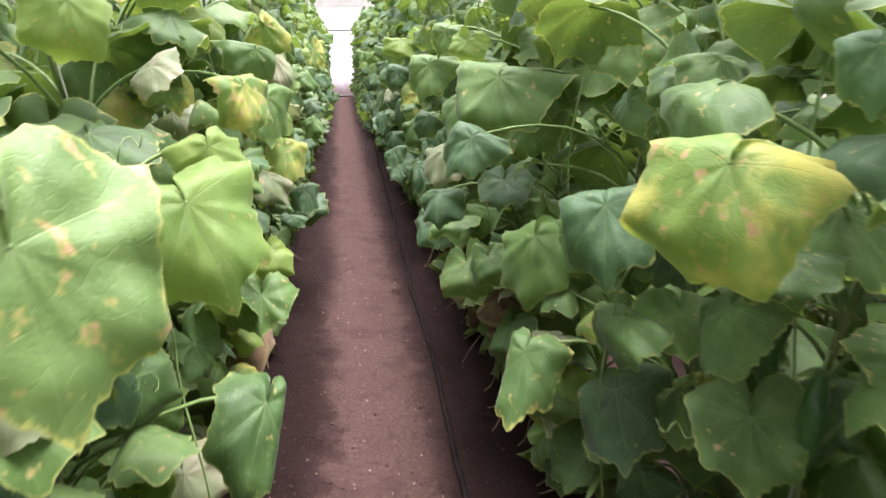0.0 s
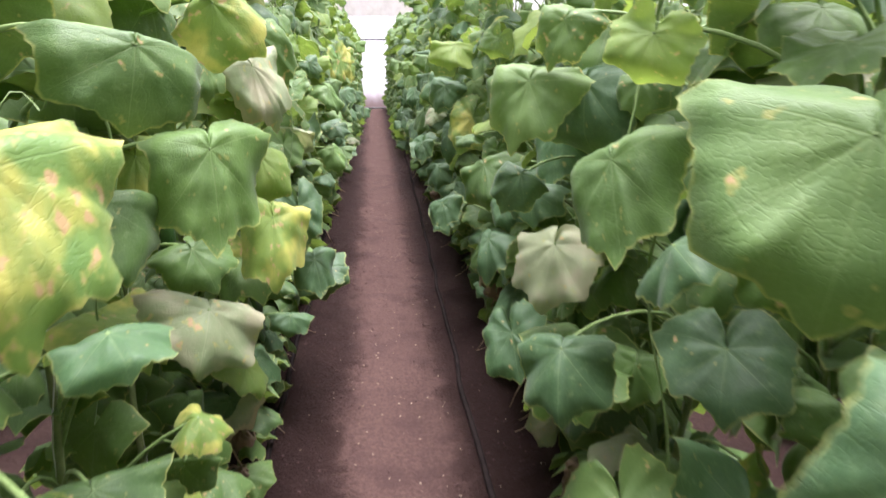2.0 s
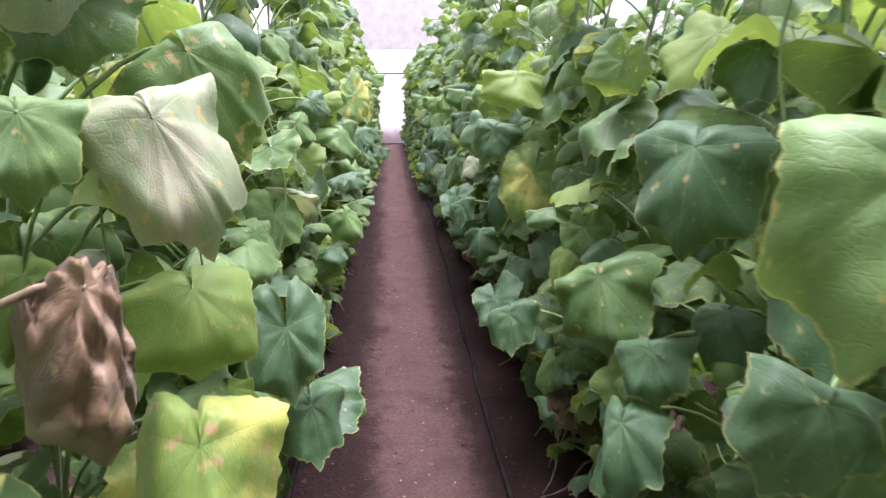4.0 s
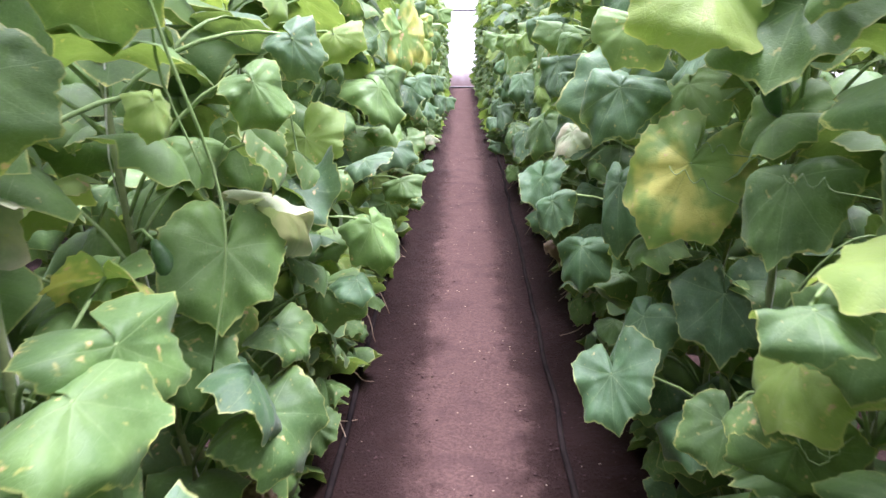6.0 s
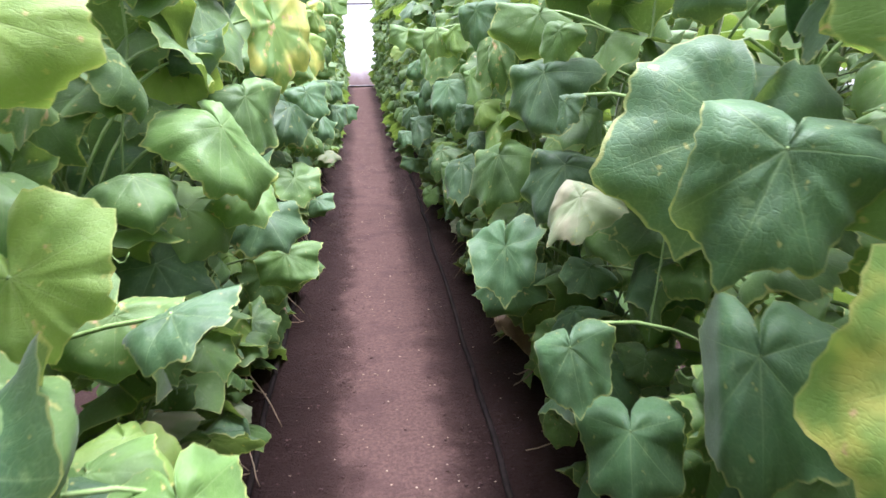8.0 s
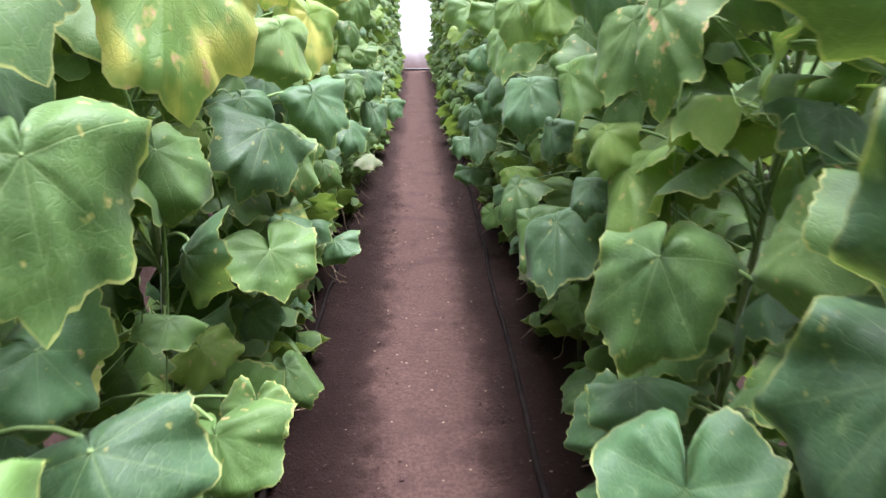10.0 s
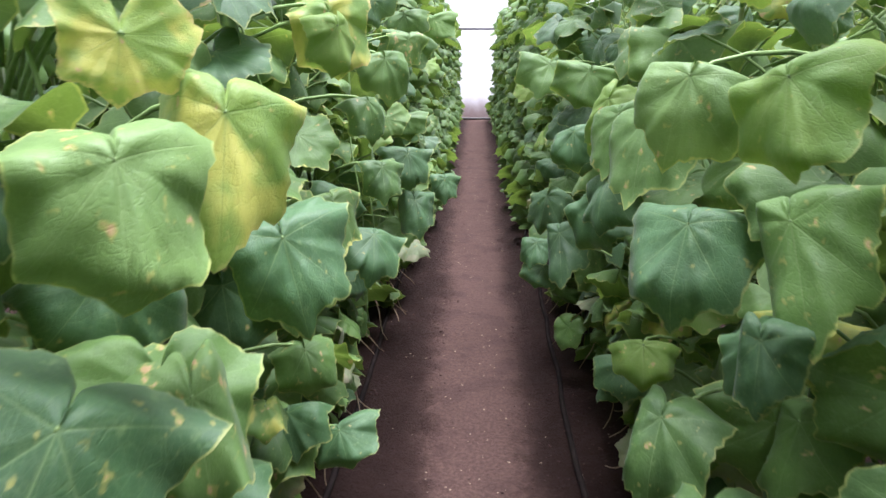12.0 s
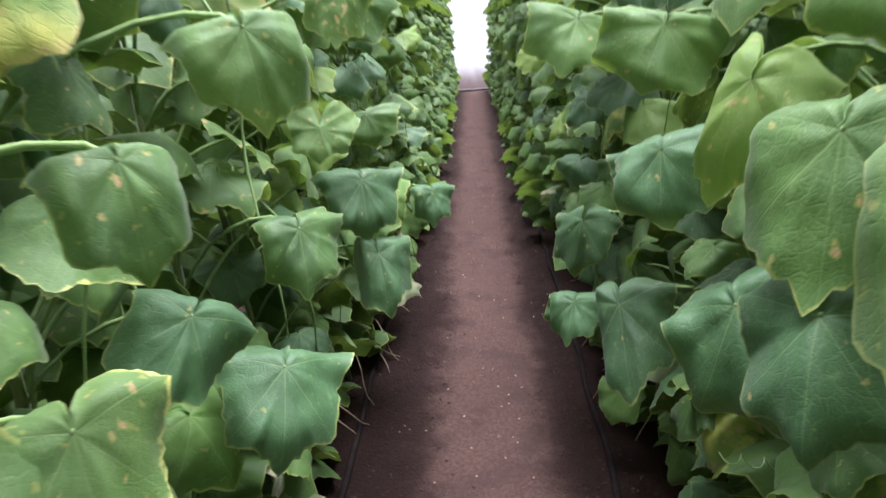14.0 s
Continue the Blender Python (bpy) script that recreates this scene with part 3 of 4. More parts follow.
leaf(-0.300, 0.460, 1.295, -140, 67, 3, 0.249, 5, "spotted", 0.79)
leaf(0.396, 0.550, 1.416, 155, 81, 25, 0.123, 0, "dark", 0.68)
leaf(0.308, 0.620, 1.301, 102, 68, -34, 0.263, 1, "yellow", 0.70)
leaf(0.457, 0.706, 1.160, 157, 33, 19, 0.120, 1, "green")
leaf(-0.343, 0.750, 1.467, 145, 79, -66, 0.119, 1, "lime", 0.68)
leaf(0.514, 0.800, 0.871, 151, 55, 17, 0.220, 5, "green", 0.79)
leaf(0.669, 0.850, 0.866, 148, 59, 18, 0.196, 2, "dark", 0.73)
leaf(-0.282, 0.860, 1.232, -123, 66, 29, 0.290, 0, "lime", 0.68)
leaf(-0.225, 0.950, 0.884, 162, 45, -34, 0.245, 4, "green", 0.68)
leaf(0.375, 1.080, 1.147, 166, 65, 22, 0.290, 0, "dark", 0.68)
leaf(0.432, 1.100, 0.760, 176, 50, 28, 0.290, 0, "dark", 0.68)
leaf(-0.304, 1.150, 1.264, -134, 73, 21, 0.163, 2, "lime", 0.82)
leaf(0.272, 1.200, 0.806, 143, 58, -6, 0.265, 3, "spotted", 0.68)
leaf(-0.310, 1.347, 1.198, -152, 54, -1, 0.149, 2, "green")
leaf(0.193, 1.380, 1.234, 92, 54, -45, 0.196, 0, "dark", 0.68)
leaf(-0.442, 1.382, 1.391, -128, 39, 44, 0.115, 0, "pale")
leaf(0.346, 1.400, 0.999, 148, 64, -0, 0.290, 2, "green", 0.68)
leaf(-0.301, 1.600, 1.341, -152, 71, -11, 0.239, 0, "yellow", 0.68)
leaf(-0.322, 1.609, 1.038, -176, 49, -15, 0.120, 2, "dark")
leaf(0.308, 1.620, 1.349, 120, 75, -22, 0.290, 0, "spotted", 0.96)
leaf(-0.310, 1.624, 0.813, 178, 52, -13, 0.177, 5, "green")
leaf(0.300, 1.673, 0.863, -171, 37, 29, 0.136, 9, "green")
leaf(-0.338, 1.812, 1.139, -145, 22, -1, 0.120, 1, "dark")
leaf(-0.310, 1.817, 0.864, -174, 46, -8, 0.138, 9, "lime")
leaf(-0.300, 1.890, 1.421, 151, 76, -62, 0.148, 6, "spotted", 1.18)
leaf(0.300, 1.901, 1.184, 178, 12, 44, 0.150, 2, "dark")
leaf(0.300, 1.985, 0.742, 176, 45, 12, 0.203, 9, "spotted")
leaf(0.314, 2.046, 1.437, 99, 70, -56, 0.120, 9, "lime")
leaf(0.226, 2.100, 0.956, 163, 55, 14, 0.225, 2, "dark", 0.76)
leaf(0.292, 2.110, 1.259, 177, 61, 40, 0.290, 0, "green", 0.68)
leaf(-0.328, 2.150, 1.030, 170, 54, -36, 0.196, 2, "pale", 1.05)
leaf(-0.313, 2.200, 1.275, -163, 74, -12, 0.290, 0, "green", 0.68)
leaf(0.300, 2.248, 0.830, 170, 9, 13, 0.192, 1, "green")
leaf(-0.310, 2.306, 1.494, -89, 52, 80, 0.175, 4, "yellow")
leaf(0.352, 2.341, 0.816, 152, 54, -12, 0.232, 5, "spotted")
leaf(0.283, 2.360, 1.056, 133, 66, -15, 0.242, 2, "pale", 0.79)
leaf(0.443, 2.380, 1.370, 150, 80, 13, 0.125, 6, "spotted", 0.86)
leaf(-0.496, 2.400, 1.238, 175, 70, -38, 0.290, 3, "yellow", 0.68)
leaf(0.304, 2.430, 1.476, 68, 73, -77, 0.183, 0, "spotted", 0.68)
leaf(0.248, 2.470, 1.363, 110, 74, -38, 0.276, 0, "spotted", 0.68)
leaf(0.375, 2.500, 1.357, 168, 78, 25, 0.290, 1, "dark", 0.68)
leaf(0.252, 2.530, 1.166, 94, 59, -55, 0.155, 6, "dark", 0.72)
leaf(-0.369, 2.650, 1.250, -148, 66, -5, 0.244, 0, "brown", 0.68)
leaf(0.306, 2.650, 1.106, 168, 56, 30, 0.153, 6, "dark", 1.06)
leaf(-0.429, 2.700, 1.402, -152, 79, -11, 0.158, 0, "spotted", 0.68)
leaf(0.382, 2.700, 1.258, 152, 69, 19, 0.289, 0, "dark", 0.68)
leaf(-0.315, 2.740, 1.037, -178, 62, -23, 0.290, 3, "yellow", 0.68)
leaf(-0.476, 2.750, 1.236, 178, 63, -41, 0.158, 2, "lime", 0.68)
leaf(0.294, 2.770, 0.689, -178, 49, 27, 0.232, 5, "dark", 0.76)
leaf(-0.339, 2.780, 1.393, -96, 69, 52, 0.290, 0, "pale", 0.50)
leaf(0.314, 2.920, 1.342, 131, 76, -11, 0.283, 2, "dark", 0.69)
leaf(-0.347, 2.950, 1.471, -75, 63, 76, 0.264, 6, "spotted", 0.68)
leaf(-0.371, 2.950, 1.159, -149, 67, 1, 0.249, 1, "lime", 0.68)
leaf(-0.325, 2.977, 0.684, 170, 50, -19, 0.120, 1, "dark")
leaf(0.267, 3.000, 0.891, 165, 55, 17, 0.200, 3, "dark", 0.68)
leaf(0.328, 3.050, 0.995, 174, 60, 26, 0.175, 0, "dark", 0.68)
leaf(0.285, 3.200, 1.081, 175, 64, 25, 0.276, 1, "green", 0.68)
leaf(-0.313, 3.297, 1.323, -152, 24, 35, 0.120, 5, "green")
leaf(0.345, 3.305, 1.470, 106, 69, -57, 0.120, 9, "green")
leaf(-0.299, 3.500, 0.697, -155, 63, 2, 0.263, 0, "dark", 0.68)
leaf(-0.344, 3.500, 0.894, -162, 68, -5, 0.290, 5, "dark", 0.68)
leaf(0.192, 3.600, 0.874, -174, 61, 27, 0.189, 0, "dark", 0.75)
leaf(-0.310, 3.666, 0.593, -163, 29, 10, 0.229, 0, "dark")
leaf(0.313, 3.709, 1.119, 167, 29, 1, 0.120, 1, "green")
leaf(-0.352, 3.883, 0.540, -139, 51, 33, 0.276, 1, "dark")
leaf(-0.442, 3.900, 1.323, 178, 71, -45, 0.092, 2, "lime", 0.68)
leaf(0.300, 4.089, 1.468, 152, 58, -24, 0.216, 1, "lime")
leaf(-0.375, 4.100, 1.331, -87, 67, 56, 0.153, 1, "green", 0.68)
leaf(-0.474, 4.100, 1.231, 168, 63, -49, 0.141, 0, "green", 0.69)
leaf(-0.469, 4.150, 1.043, -175, 58, -31, 0.243, 5, "green", 0.92)
leaf(0.492, 4.150, 1.161, 151, 68, 15, 0.273, 0, "green", 0.68)
leaf(-0.333, 4.200, 1.393, -78, 62, 71, 0.150, 0, "dark", 0.68)
leaf(0.548, 4.300, 1.255, 123, 75, -14, 0.170, 5, "green", 0.85)
leaf(0.274, 4.400, 1.417, 81, 70, -68, 0.159, 6, "spotted", 1.18)
leaf(0.288, 4.400, 0.654, 176, 47, 23, 0.260, 5, "dark", 0.71)
leaf(0.542, 4.450, 0.829, 158, 59, 17, 0.290, 5, "dark", 0.76)
leaf(0.445, 4.480, 1.125, 104, 65, -39, 0.290, 7, "yellow", 0.85)
leaf(0.380, 4.500, 0.752, 134, 56, -10, 0.284, 3, "dark", 0.68)
leaf(-0.310, 4.555, 0.825, -153, 46, 13, 0.126, 4, "dark")
leaf(-0.330, 4.560, 1.400, -108, 63, 60, 0.120, 1, "lime")
leaf(-0.273, 4.600, 0.956, -142, 63, 13, 0.215, 2, "green", 0.68)
leaf(0.316, 4.630, 1.276, 98, 68, -52, 0.277, 0, "dark", 0.68)
leaf(0.338, 4.650, 1.043, 171, 67, 19, 0.267, 3, "dark", 0.68)
leaf(-0.310, 4.779, 1.083, -154, 21, 24, 0.137, 0, "dark")
leaf(0.366, 4.796, 1.272, 114, 61, -48, 0.280, 5, "dark")
leaf(0.293, 4.850, 0.814, 170, 62, 15, 0.247, 2, "dark", 0.68)
leaf(0.210, 4.900, 0.935, -167, 62, 33, 0.185, 0, "dark", 0.68)
leaf(0.248, 5.100, 1.273, 158, 71, 28, 0.086, 3, "dark", 0.75)
leaf(0.301, 5.150, 1.100, 95, 55, -28, 0.200, 0, "pale", 0.61)
leaf(-0.318, 5.220, 1.235, -110, 61, 28, 0.278, 4, "green", 0.68)
leaf(0.269, 5.300, 1.306, 105, 74, -32, 0.240, 1, "dark", 0.71)
leaf(0.295, 5.300, 1.381, 68, 71, -68, 0.119, 0, "green", 0.75)
leaf(0.441, 5.320, 0.648, 138, 50, -25, 0.233, 2, "dark")
leaf(-0.310, 5.332, 1.095, -140, 49, 10, 0.142, 6, "green")
leaf(0.368, 5.450, 1.096, 99, 58, -35, 0.290, 1, "dark", 0.68)
leaf(0.300, 5.464, 1.414, 116, 67, -55, 0.174, 1, "green")
leaf(-0.310, 5.518, 0.996, -136, 46, 20, 0.193, 2, "dark")
leaf(-0.328, 5.550, 1.253, -156, 74, -6, 0.266, 0, "green", 0.68)
leaf(0.271, 5.600, 0.857, 162, 54, 15, 0.276, 5, "dark", 0.68)
leaf(-0.310, 5.807, 0.797, -163, 61, 11, 0.183, 1, "green")
leaf(0.295, 5.810, 1.053, 131, 65, -16, 0.290, 2, "green", 0.68)
leaf(0.333, 5.811, 0.675, -160, 54, 30, 0.214, 1, "dark")
leaf(-0.281, 5.800, 1.408, -165, 74, -21, 0.324, 5, "yellow", 0.61)
leaf(0.300, 5.856, 0.833, 165, 19, 6, 0.154, 1, "dark")
leaf(0.300, 5.906, 0.743, 159, 47, -2, 0.164, 9, "dark")
leaf(0.324, 5.980, 1.356, 170, 73, 40, 0.221, 3, "spotted", 0.68)
leaf(-0.406, 6.000, 1.166, -129, 71, 14, 0.197, 2, "green", 0.90)
leaf(-0.310, 6.007, 0.711, -173, 47, -6, 0.134, 9, "spotted")
leaf(-0.441, 6.024, 0.876, 177, 33, -23, 0.115, 0, "green")
leaf(0.343, 6.120, 1.094, 168, 56, 30, 0.265, 3, "lime", 0.68)
leaf(0.313, 6.150, 1.158, 158, 65, 20, 0.157, 2, "lime", 0.68)
leaf(0.350, 6.170, 1.339, 114, 76, -22, 0.255, 0, "spotted", 0.68)
leaf(0.302, 6.190, 1.053, 149, 62, 10, 0.130, 0, "dark", 0.68)
leaf(0.392, 6.200, 1.454, 92, 84, -43, 0.105, 6, "dark", 0.95)
leaf(-0.311, 6.230, 0.920, -150, 53, -1, 0.185, 5, "green", 1.06)
leaf(0.308, 6.250, 1.442, 163, 83, 22, 0.237, 0, "dark", 0.68)
leaf(-0.310, 6.260, 0.638, -135, 42, 31, 0.157, 4, "green")
leaf(-0.314, 6.310, 1.144, 158, 52, -47, 0.274, 0, "dark", 0.68)
leaf(0.276, 6.340, 0.928, 169, 53, 22, 0.290, 0, "dark", 0.68)
leaf(-0.279, 6.375, 1.328, -162, 73, -23, 0.217, 1, "spotted", 0.68)
leaf(-0.297, 6.480, 1.074, -144, 64, 10, 0.231, 4, "spotted", 0.68)
leaf(-0.318, 6.480, 1.419, 154, 74, -65, 0.116, 5, "yellow", 1.00)
leaf(-0.242, 6.500, 1.352, 175, 71, -37, 0.233, 3, "yellow", 0.68)
leaf(-0.342, 6.500, 1.071, -164, 55, -22, 0.200, 5, "green", 1.06)
leaf(0.256, 6.550, 0.867, -178, 54, 28, 0.253, 3, "green", 0.68)
leaf(0.280, 6.570, 1.380, 175, 73, 40, 0.189, 1, "lime", 0.68)
leaf(0.315, 6.620, 1.083, 159, 69, 11, 0.147, 3, "dark", 0.68)
leaf(-0.370, 6.650, 0.834, -156, 59, -3, 0.204, 3, "dark", 0.73)
leaf(0.325, 6.650, 1.072, 170, 59, 25, 0.160, 2, "dark", 0.68)
leaf(-0.310, 6.667, 1.299, -166, 69, -7, 0.127, 2, "yellow")
leaf(0.367, 6.700, 1.206, -177, 55, 45, 0.278, 3, "green", 0.68)
leaf(0.235, 6.720, 1.377, 105, 75, -39, 0.191, 6, "spotted", 0.82)
leaf(0.254, 6.750, 0.901, 153, 55, 5, 0.198, 3, "green", 0.82)
leaf(-0.292, 6.800, 1.150, -133, 69, 23, 0.281, 0, "dark", 0.68)
leaf(-0.286, 6.850, 0.949, -148, 60, 1, 0.144, 1, "green", 0.68)
leaf(0.297, 6.855, 1.162, 149, 65, 5, 0.290, 0, "dark", 0.68)
leaf(-0.391, 6.938, 0.793, -159, 38, 1, 0.120, 4, "yellow")
leaf(-0.355, 7.020, 1.061, -161, 57, -13, 0.290, 5, "spotted", 0.68)
leaf(0.300, 7.036, 0.882, 175, 58, 8, 0.159, 8, "lime")
leaf(-0.255, 7.078, 1.451, 174, 83, -44, 0.147, 2, "lime", 0.70)
leaf(0.283, 7.080, 1.297, 151, 67, 13, 0.290, 0, "spotted", 0.68)
leaf(-0.274, 7.100, 1.474, -115, 82, 44, 0.214, 1, "yellow", 0.68)
leaf(0.300, 7.135, 0.799, 166, 50, 1, 0.141, 2, "dark")
leaf(-0.293, 7.142, 1.129, -144, 60, -3, 0.195, 0, "spotted", 0.68)
leaf(-0.219, 7.154, 1.318, -145, 73, -4, 0.132, 6, "green", 0.68)
leaf(-0.310, 7.155, 0.608, -148, 48, 23, 0.161, 1, "dark")
leaf(0.247, 7.200, 1.161, 150, 59, 11, 0.203, 2, "dark", 0.68)
leaf(0.267, 7.237, 1.289, 148, 70, 7, 0.236, 0, "green", 0.68)
leaf(0.253, 7.360, 1.096, -168, 53, 40, 0.249, 1, "dark", 0.68)
leaf(-0.225, 7.450, 1.396, -128, 81, 22, 0.184, 6, "spotted", 0.81)
leaf(-0.346, 7.450, 1.078, 159, 40, -52, 0.223, 0, "dark", 0.68)
leaf(0.288, 7.450, 1.306, 105, 72, -39, 0.199, 3, "lime", 0.68)
leaf(-0.281, 7.550, 0.948, -178, 52, -27, 0.255, 0, "dark", 0.68)
leaf(0.228, 7.550, 1.219, 169, 69, 17, 0.189, 1, "dark", 0.68)
leaf(-0.275, 7.700, 1.104, -165, 66, -15, 0.205, 0, "green", 0.68)
leaf(0.300, 7.806, 1.359, 116, 65, -52, 0.200, 1, "green")
leaf(0.299, 7.826, 1.158, 168, 64, 2, 0.166, 2, "dark")
leaf(0.246, 7.850, 0.876, -178, 54, 25, 0.290, 3, "dark", 0.68)
leaf(-0.225, 8.000, 1.450, 146, 80, -58, 0.166, 0, "spotted", 0.80)
leaf(-0.218, 8.050, 0.933, -162, 64, -5, 0.220, 3, "dark", 0.68)
leaf(-0.310, 8.061, 1.207, 166, 66, -27, 0.138, 5, "spotted")
leaf(-0.244, 8.100, 1.084, -169, 69, -12, 0.243, 0, "dark", 0.68)
leaf(0.201, 8.100, 0.773, 151, 59, -5, 0.186, 0, "dark", 0.68)
leaf(0.238, 8.241, 1.373, 141, 58, -37, 0.245, 0, "green")
leaf(-0.253, 8.259, 1.461, 133, 68, -59, 0.197, 1, "green")
leaf(-0.310, 8.274, 0.958, -150, 33, 30, 0.212, 3, "green")
leaf(0.261, 8.350, 0.886, 143, 65, -13, 0.250, 2, "dark", 0.68)
leaf(-0.310, 8.447, 0.743, -151, 54, 18, 0.172, 5, "green")
leaf(-0.310, 8.449, 0.985, -166, 63, 4, 0.224, 1, "green")
leaf(-0.310, 8.643, 1.156, -155, 68, 17, 0.179, 1, "green")
leaf(0.300, 8.719, 0.482, 141, 47, -28, 0.197, 1, "dark")
leaf(-0.156, 8.900, 0.849, -178, 68, -16, 0.226, 0, "dark", 0.68)
leaf(-0.250, 9.649, 1.595, -142, 77, 34, 0.245, 1, "green")


def fill(p, face):
    """The other leaves of a plant, up the stem, never in front of those already hung."""
    rng = p.rng
    z = rng.uniform(0.16, 0.24)
    while z < p.top:
        high = z / p.top
        for _ in range(2 if rng.random() < (0.72 if high < 0.68 else 0.12) else 1):
            if p.side < 0 and 1.7 < p.y < 2.7 and 0.5 < z < 1.05 and rng.random() < 0.7:
                continue  # a thin stretch of the row
            turn = rng.gauss(0, 48) - 18
            back = rng.random() < 0.22
            reach = rng.uniform(0.10, 0.34)
            direction = math.radians(turn)
            out = Vector((-p.side * math.cos(direction) * (-1 if back else 1), math.sin(direction), 0))
            a = p.stem_at(z)
            at = p.root.location + a + out * reach + Vector((0, 0, rng.uniform(0.0, 0.08)))
            limit = face + 0.07 + 0.10 * max(0, high - 0.55) + (0.05 if high < 0.2 else 0)
            off = (at.x - AISLE) * p.side
            if off < limit:
                at.x = AISLE + p.side * (limit + rng.uniform(0, 0.06))
                off = (at.x - AISLE) * p.side
            size = rng.uniform(0.125, 0.225) * (0.75 if high < 0.15 or high > 0.92 else 1.0)
            if any(h[0] == p.side and off < h[1] + 0.06 and -0.30 < at.y - h[2] < 0.11 and -0.20 < at.z - h[3] < 0.12 for h in HEROES):
                continue
            heading = math.degrees(math.atan2(-out.x, out.y)) + rng.gauss(0, 18)
            dip = rng.uniform(22, 80)
            r = rng.random()
            tone = "green" if r < 0.55 else "dark" if r < 0.82 else "spotted" if r < 0.92 else "lime" if r < 0.985 else "yellow"
            if p.y < 4.2 and rng.random() < (0.34 if p.side < 0 else 0.16):
                tone = rng.choice(("spotted", "spotted", "lime", "yellow", "pale"))
            if z < 0.6 and p.y < 4.2 and r > 0.80:
                tone = "brown" if r > 0.92 else "pale"
            if z < 0.5 and r > 0.86 and p.y >= 4.2:
                tone = "brown" if r > 0.985 else "pale"
            p.leaf(at, heading, dip, rng.gauss(0, 22), size, rng.randrange(12), tone,
                   TONE_LABEL.get(tone, ""))
        z += rng.uniform(0.055, 0.085)


def inner_foliage(seed):
    """Joined leaves deep in the row, mostly on its far side; the aisle lies towards -x."""
    rng = random.Random(seed)
    verts, faces, uvs, rims = [], [], [], []
    for n in range(46):
        z = rng.uniform(0.06, 0.5) if n % 3 == 0 else rng.uniform(0.3, 1.45)
        at = Vector((rng.uniform(-0.10, 0.34), rng.uniform(-0.24, 0.24), z))
        m = leaf_pose(at, rng.uniform(0, 360), rng.uniform(15, 85), rng.gauss(0, 18), rng.uniform(0.14, 0.24))
        lv, lf, lu, lr = LOW_SHAPE[rng.randrange(10)]
        k = len(verts)
        verts += [tuple(m @ Vector(q)) for q in lv]
        faces += [tuple(k + i for i in face) for face in lf]
        uvs += lu
        rims += lr
    return leaf_mesh("inner_foliage", verts, faces, uvs, rims, LEAF["far"])


INNER = [inner_foliage(400 + i) for i in range(5)]
for i, p in enumerate(PLANTS):
    ob = mesh_part("inner_foliage", INNER[i % 5], p.root, "", Matrix.Diagonal((p.side, 1, 1, 1)))
    tagged(ob, kind="stuff")
for p in PLANTS:
    p.make_stem()
    fill(p, 0.33 if p.y < 8.4 else 0.24)
    p.dry_stalks(2)
    for _ in range(3 if p.side < 0 and p.y > 6.3 else 1):
        p.runner(p.rng.uniform(0.9, 1.9), p.rng.uniform(0.10, 0.24), p.rng.uniform(0.3, 0.8))
    for _ in range(3):
        p.tendril(p.rng.uniform(0.6, 1.7))
    for _ in range(2):
        if p.rng.random() < 0.45:
            p.fruit(p.rng.uniform(0.7, 1.6), p.rng.uniform(-0.9, 0.9), p.rng.uniform(0.10, 0.20))


def far_plant(seed, inner, both):
    """Stem and joined foliage of a plant that stays far off; the aisle lies towards -x."""
    rng = random.Random(seed)
    top = rng.uniform(1.75, 2.0) if both else rng.uniform(1.95, 2.15)
    verts, faces, uvs, rims = [], [], [], []
    sv, sf = [], []
    tube(sv, sf, [(0.05 * max(0, z - 0.9) + 0.02 * math.sin(4 * z + seed), 0.02 * math.sin(3 * z), z) for z in [i * top / 10 for i in range(11)]], 0.007, 6)
    z = 0.15
    while z < top:
        for _ in range(4):
            turn = rng.gauss(-18, 50)
            back = -1 if rng.random() < (0.5 if both else 0.18) else 1
            reach = rng.uniform(0.08, 0.32)
            d = radians(turn)
            out = Vector((-math.cos(d) * back, math.sin(d), 0))
            at = Vector((0.05 * max(0, z - 0.9), 0, z + rng.uniform(0, 0.08))) + out * reach
            limit = -(ROW - inner - 0.07) + 0.10 * max(0, z / top - 0.55)
            at.x = max(at.x, limit + rng.uniform(0, 0.05))
            m = leaf_pose(at, math.degrees(math.atan2(-out.x, out.y)) + rng.gauss(0, 18), rng.uniform(15, 85), rng.gauss(0, 22), rng.uniform(0.115, 0.215))
            lv, lf, lu, lr = LOW_SHAPE[rng.randrange(10)]
            k = len(verts)
            verts += [tuple(m @ Vector(q)) for q in lv]
            faces += [tuple(k + i for i in face) for face in lf]
            uvs += lu
            rims += lr
            tube(sv, sf, [(0.05 * max(0, z - 0.9), 0, z), at * 0.5 + Vector((0.02, 0, z * 0.5 + 0.05)), at], 0.0032, 4)
        z += rng.uniform(0.065, 0.095)
    root = new("cucumber_plant")
    tagged(root, "cucumber vine on twine with drooping green leaves, further along the row", "plant", "cucumber plants along the aisle")
    mesh_part("stem", mesh_of("stem", sv, sf, STEM), root)
    ob = mesh_part("foliage", leaf_mesh("foliage", verts, faces, uvs, rims, LEAF["far"]), root)
    tagged(ob, kind="stuff")
    return root


far_rng = random.Random(9)


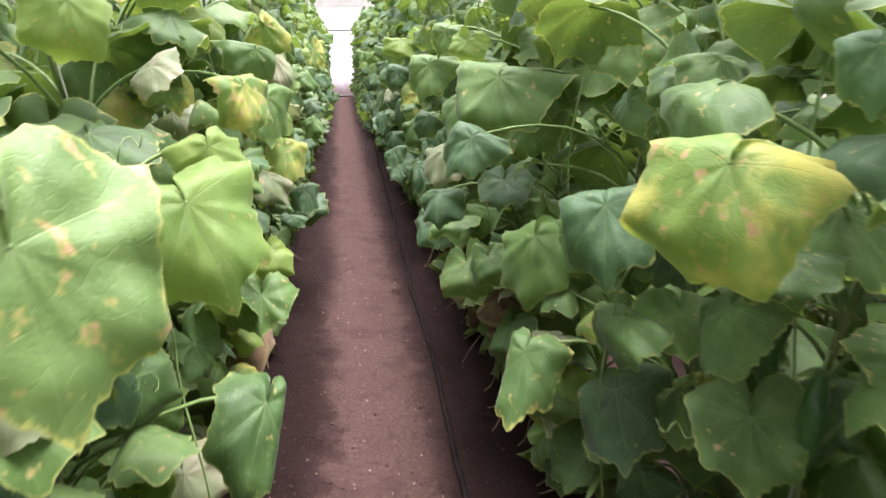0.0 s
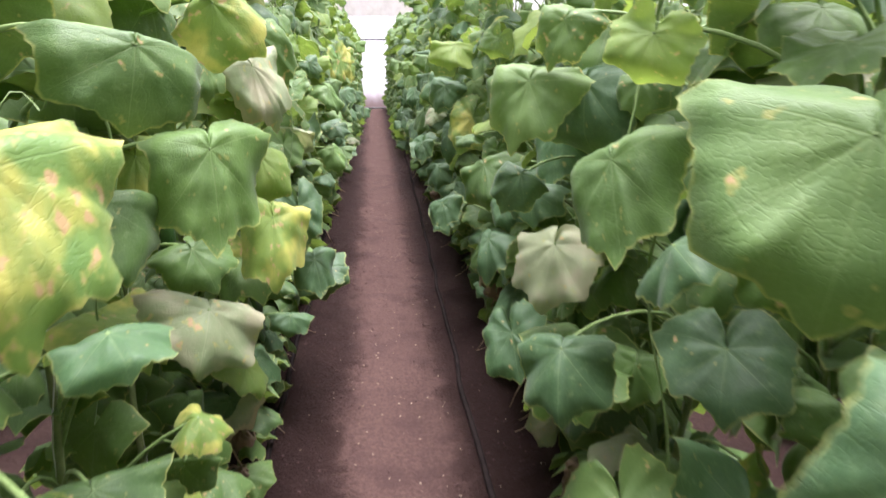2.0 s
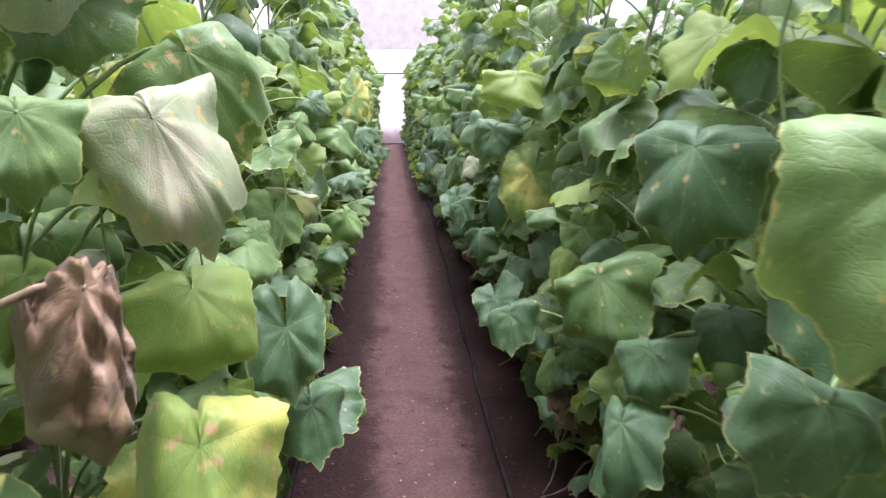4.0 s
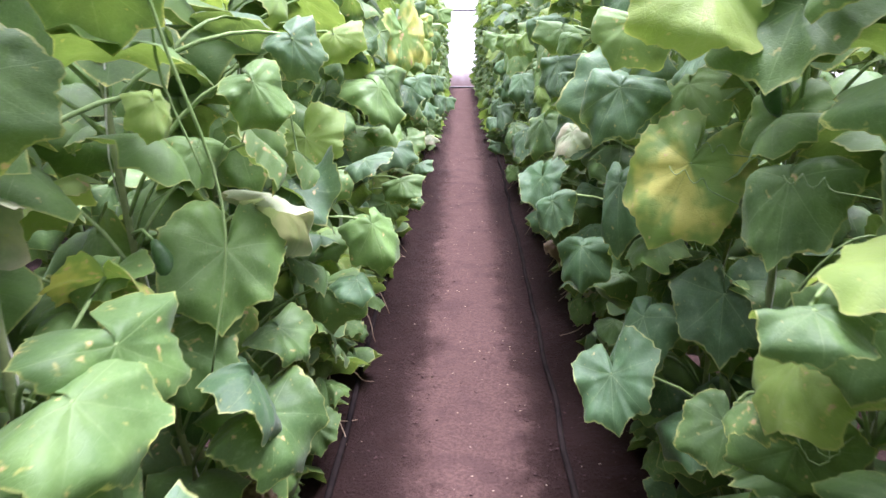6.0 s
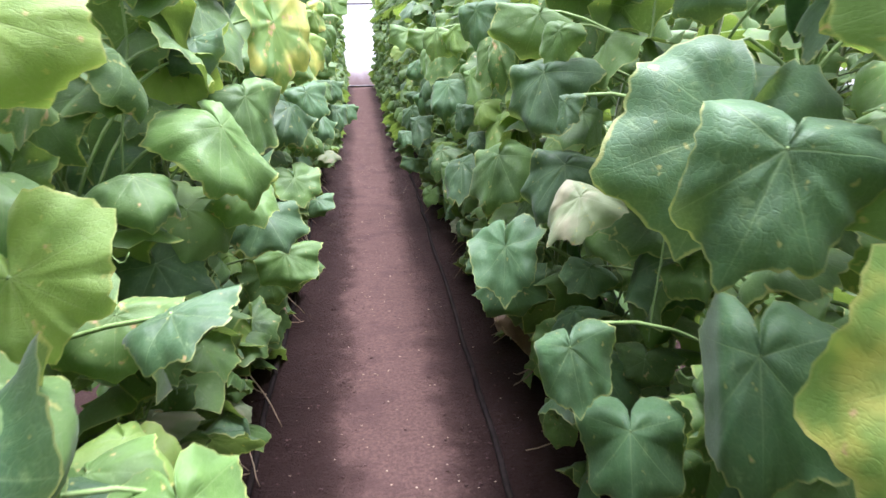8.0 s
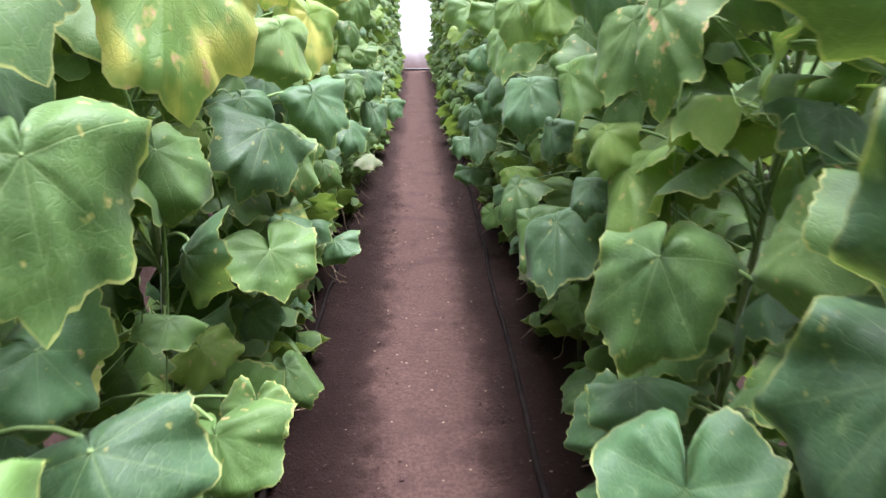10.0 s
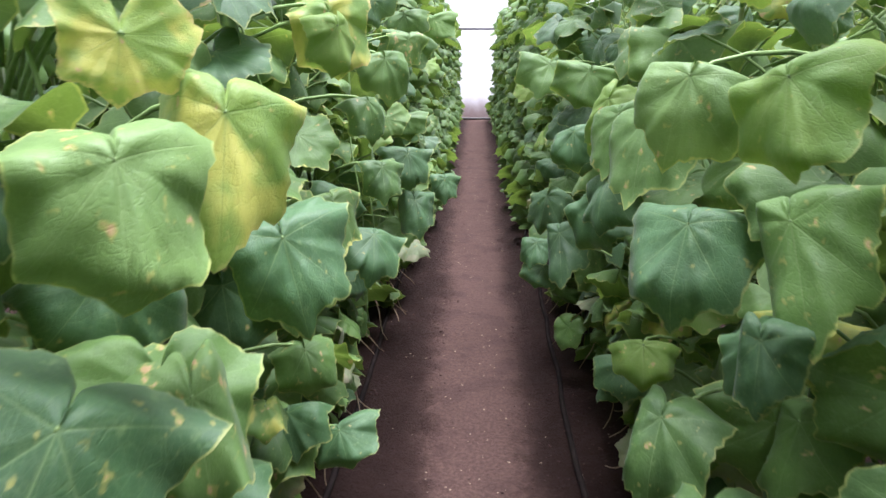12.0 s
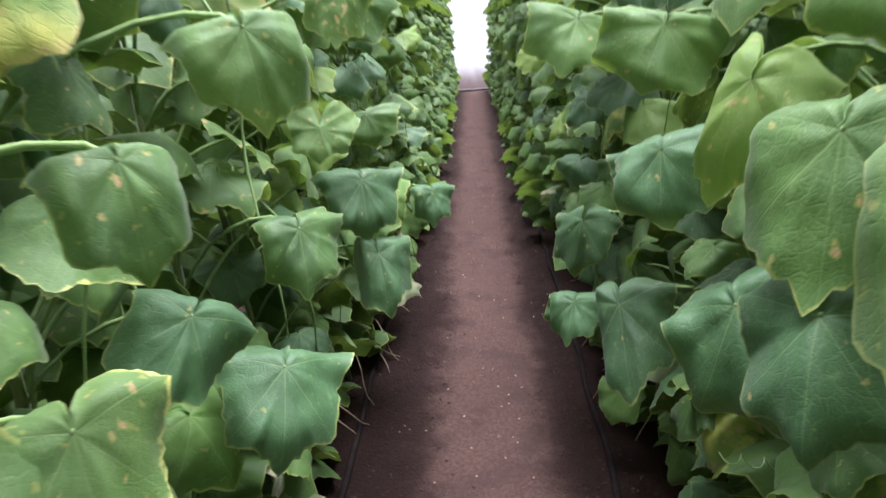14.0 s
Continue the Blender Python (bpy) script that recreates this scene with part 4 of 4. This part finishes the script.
def far_row(side, offset, y0, y1, step, models):
    y = y0
    while y < y1:
        src = models[far_rng.randrange(len(models))]
        x = AISLE + side * (offset + far_rng.uniform(-0.03, 0.03))
        made = copy_thing(src, Matrix.Translation((x, y, ground_height(x, y))))
        if side < 0:
            made.scale = (-1, 1, 1)
        y += step * far_rng.uniform(0.88, 1.12)


inner_models = [far_plant(200 + i, 0.25, False) for i in range(6)]
outer_models = [far_plant(300 + i, 0.20, True) for i in range(4)]
for side in (-1, 1):
    far_row(side, ROW, NEAR_END + 0.2, 20.75, 0.38, inner_models)
    far_row(side, 1.75, -1.5, 20.75, 0.36, outer_models)
    far_row(side, 2.95, -1.5, 20.75, 0.60, outer_models)
for i, ob in enumerate(inner_models):
    ob.location = (AISLE + ROW, -1.0 - 0.35 * i, 0)
for i, ob in enumerate(outer_models):
    ob.location = (AISLE + 1.75, -2.0 - 0.4 * i, 0)


# ---- litter on the soil ----
def scatter(name, label, category, material, count, seed, spread, low, high, flat):
    rng = random.Random(seed)
    verts, faces = [], []
    for _ in range(count):
        y = rng.uniform(0.8, 14) if rng.random() < 0.8 else rng.uniform(14, 21)
        x = spread(rng)
        r = rng.uniform(low, high)
        k = len(verts)
        z = ground_height(x, y) + r * flat * 0.6
        a0 = rng.uniform(0, 6.28)
        n = 6
        for j in range(n):
            a = a0 + 6.283 * j / n
            q = r * rng.uniform(0.6, 1.15)
            verts.append((x + q * math.cos(a), y + q * math.sin(a) * rng.uniform(0.5, 1.0), z + r * flat * rng.uniform(-0.5, 0.5)))
        verts.append((x, y, z + r * flat * rng.uniform(0.7, 1.2)))
        verts.append((x, y, z - r * flat))
        for j in range(n):
            t = (j + 1) % n
            faces += [(k + j, k + t, k + n), (k + t, k + j, k + n + 1)]
    ob = new(name, mesh_of(name, verts, faces, material))
    tagged(ob, label, category, kind="stuff")


scatter("soil_crumbs", "small dark crumbs of soil beside the trodden strip", "soil", CRUMB, 5200, 3,
        lambda g: TREAD + g.choice((-1, 1)) * abs(g.gauss(0.33, 0.12)), 0.002, 0.0085, 0.6)
scatter("dry_scraps", "tiny pale dry leaf and petal scraps on the soil", "litter", SCRAP, 1100, 4,
        lambda g: TREAD + g.gauss(0, 0.28), 0.0016, 0.0060, 0.3)
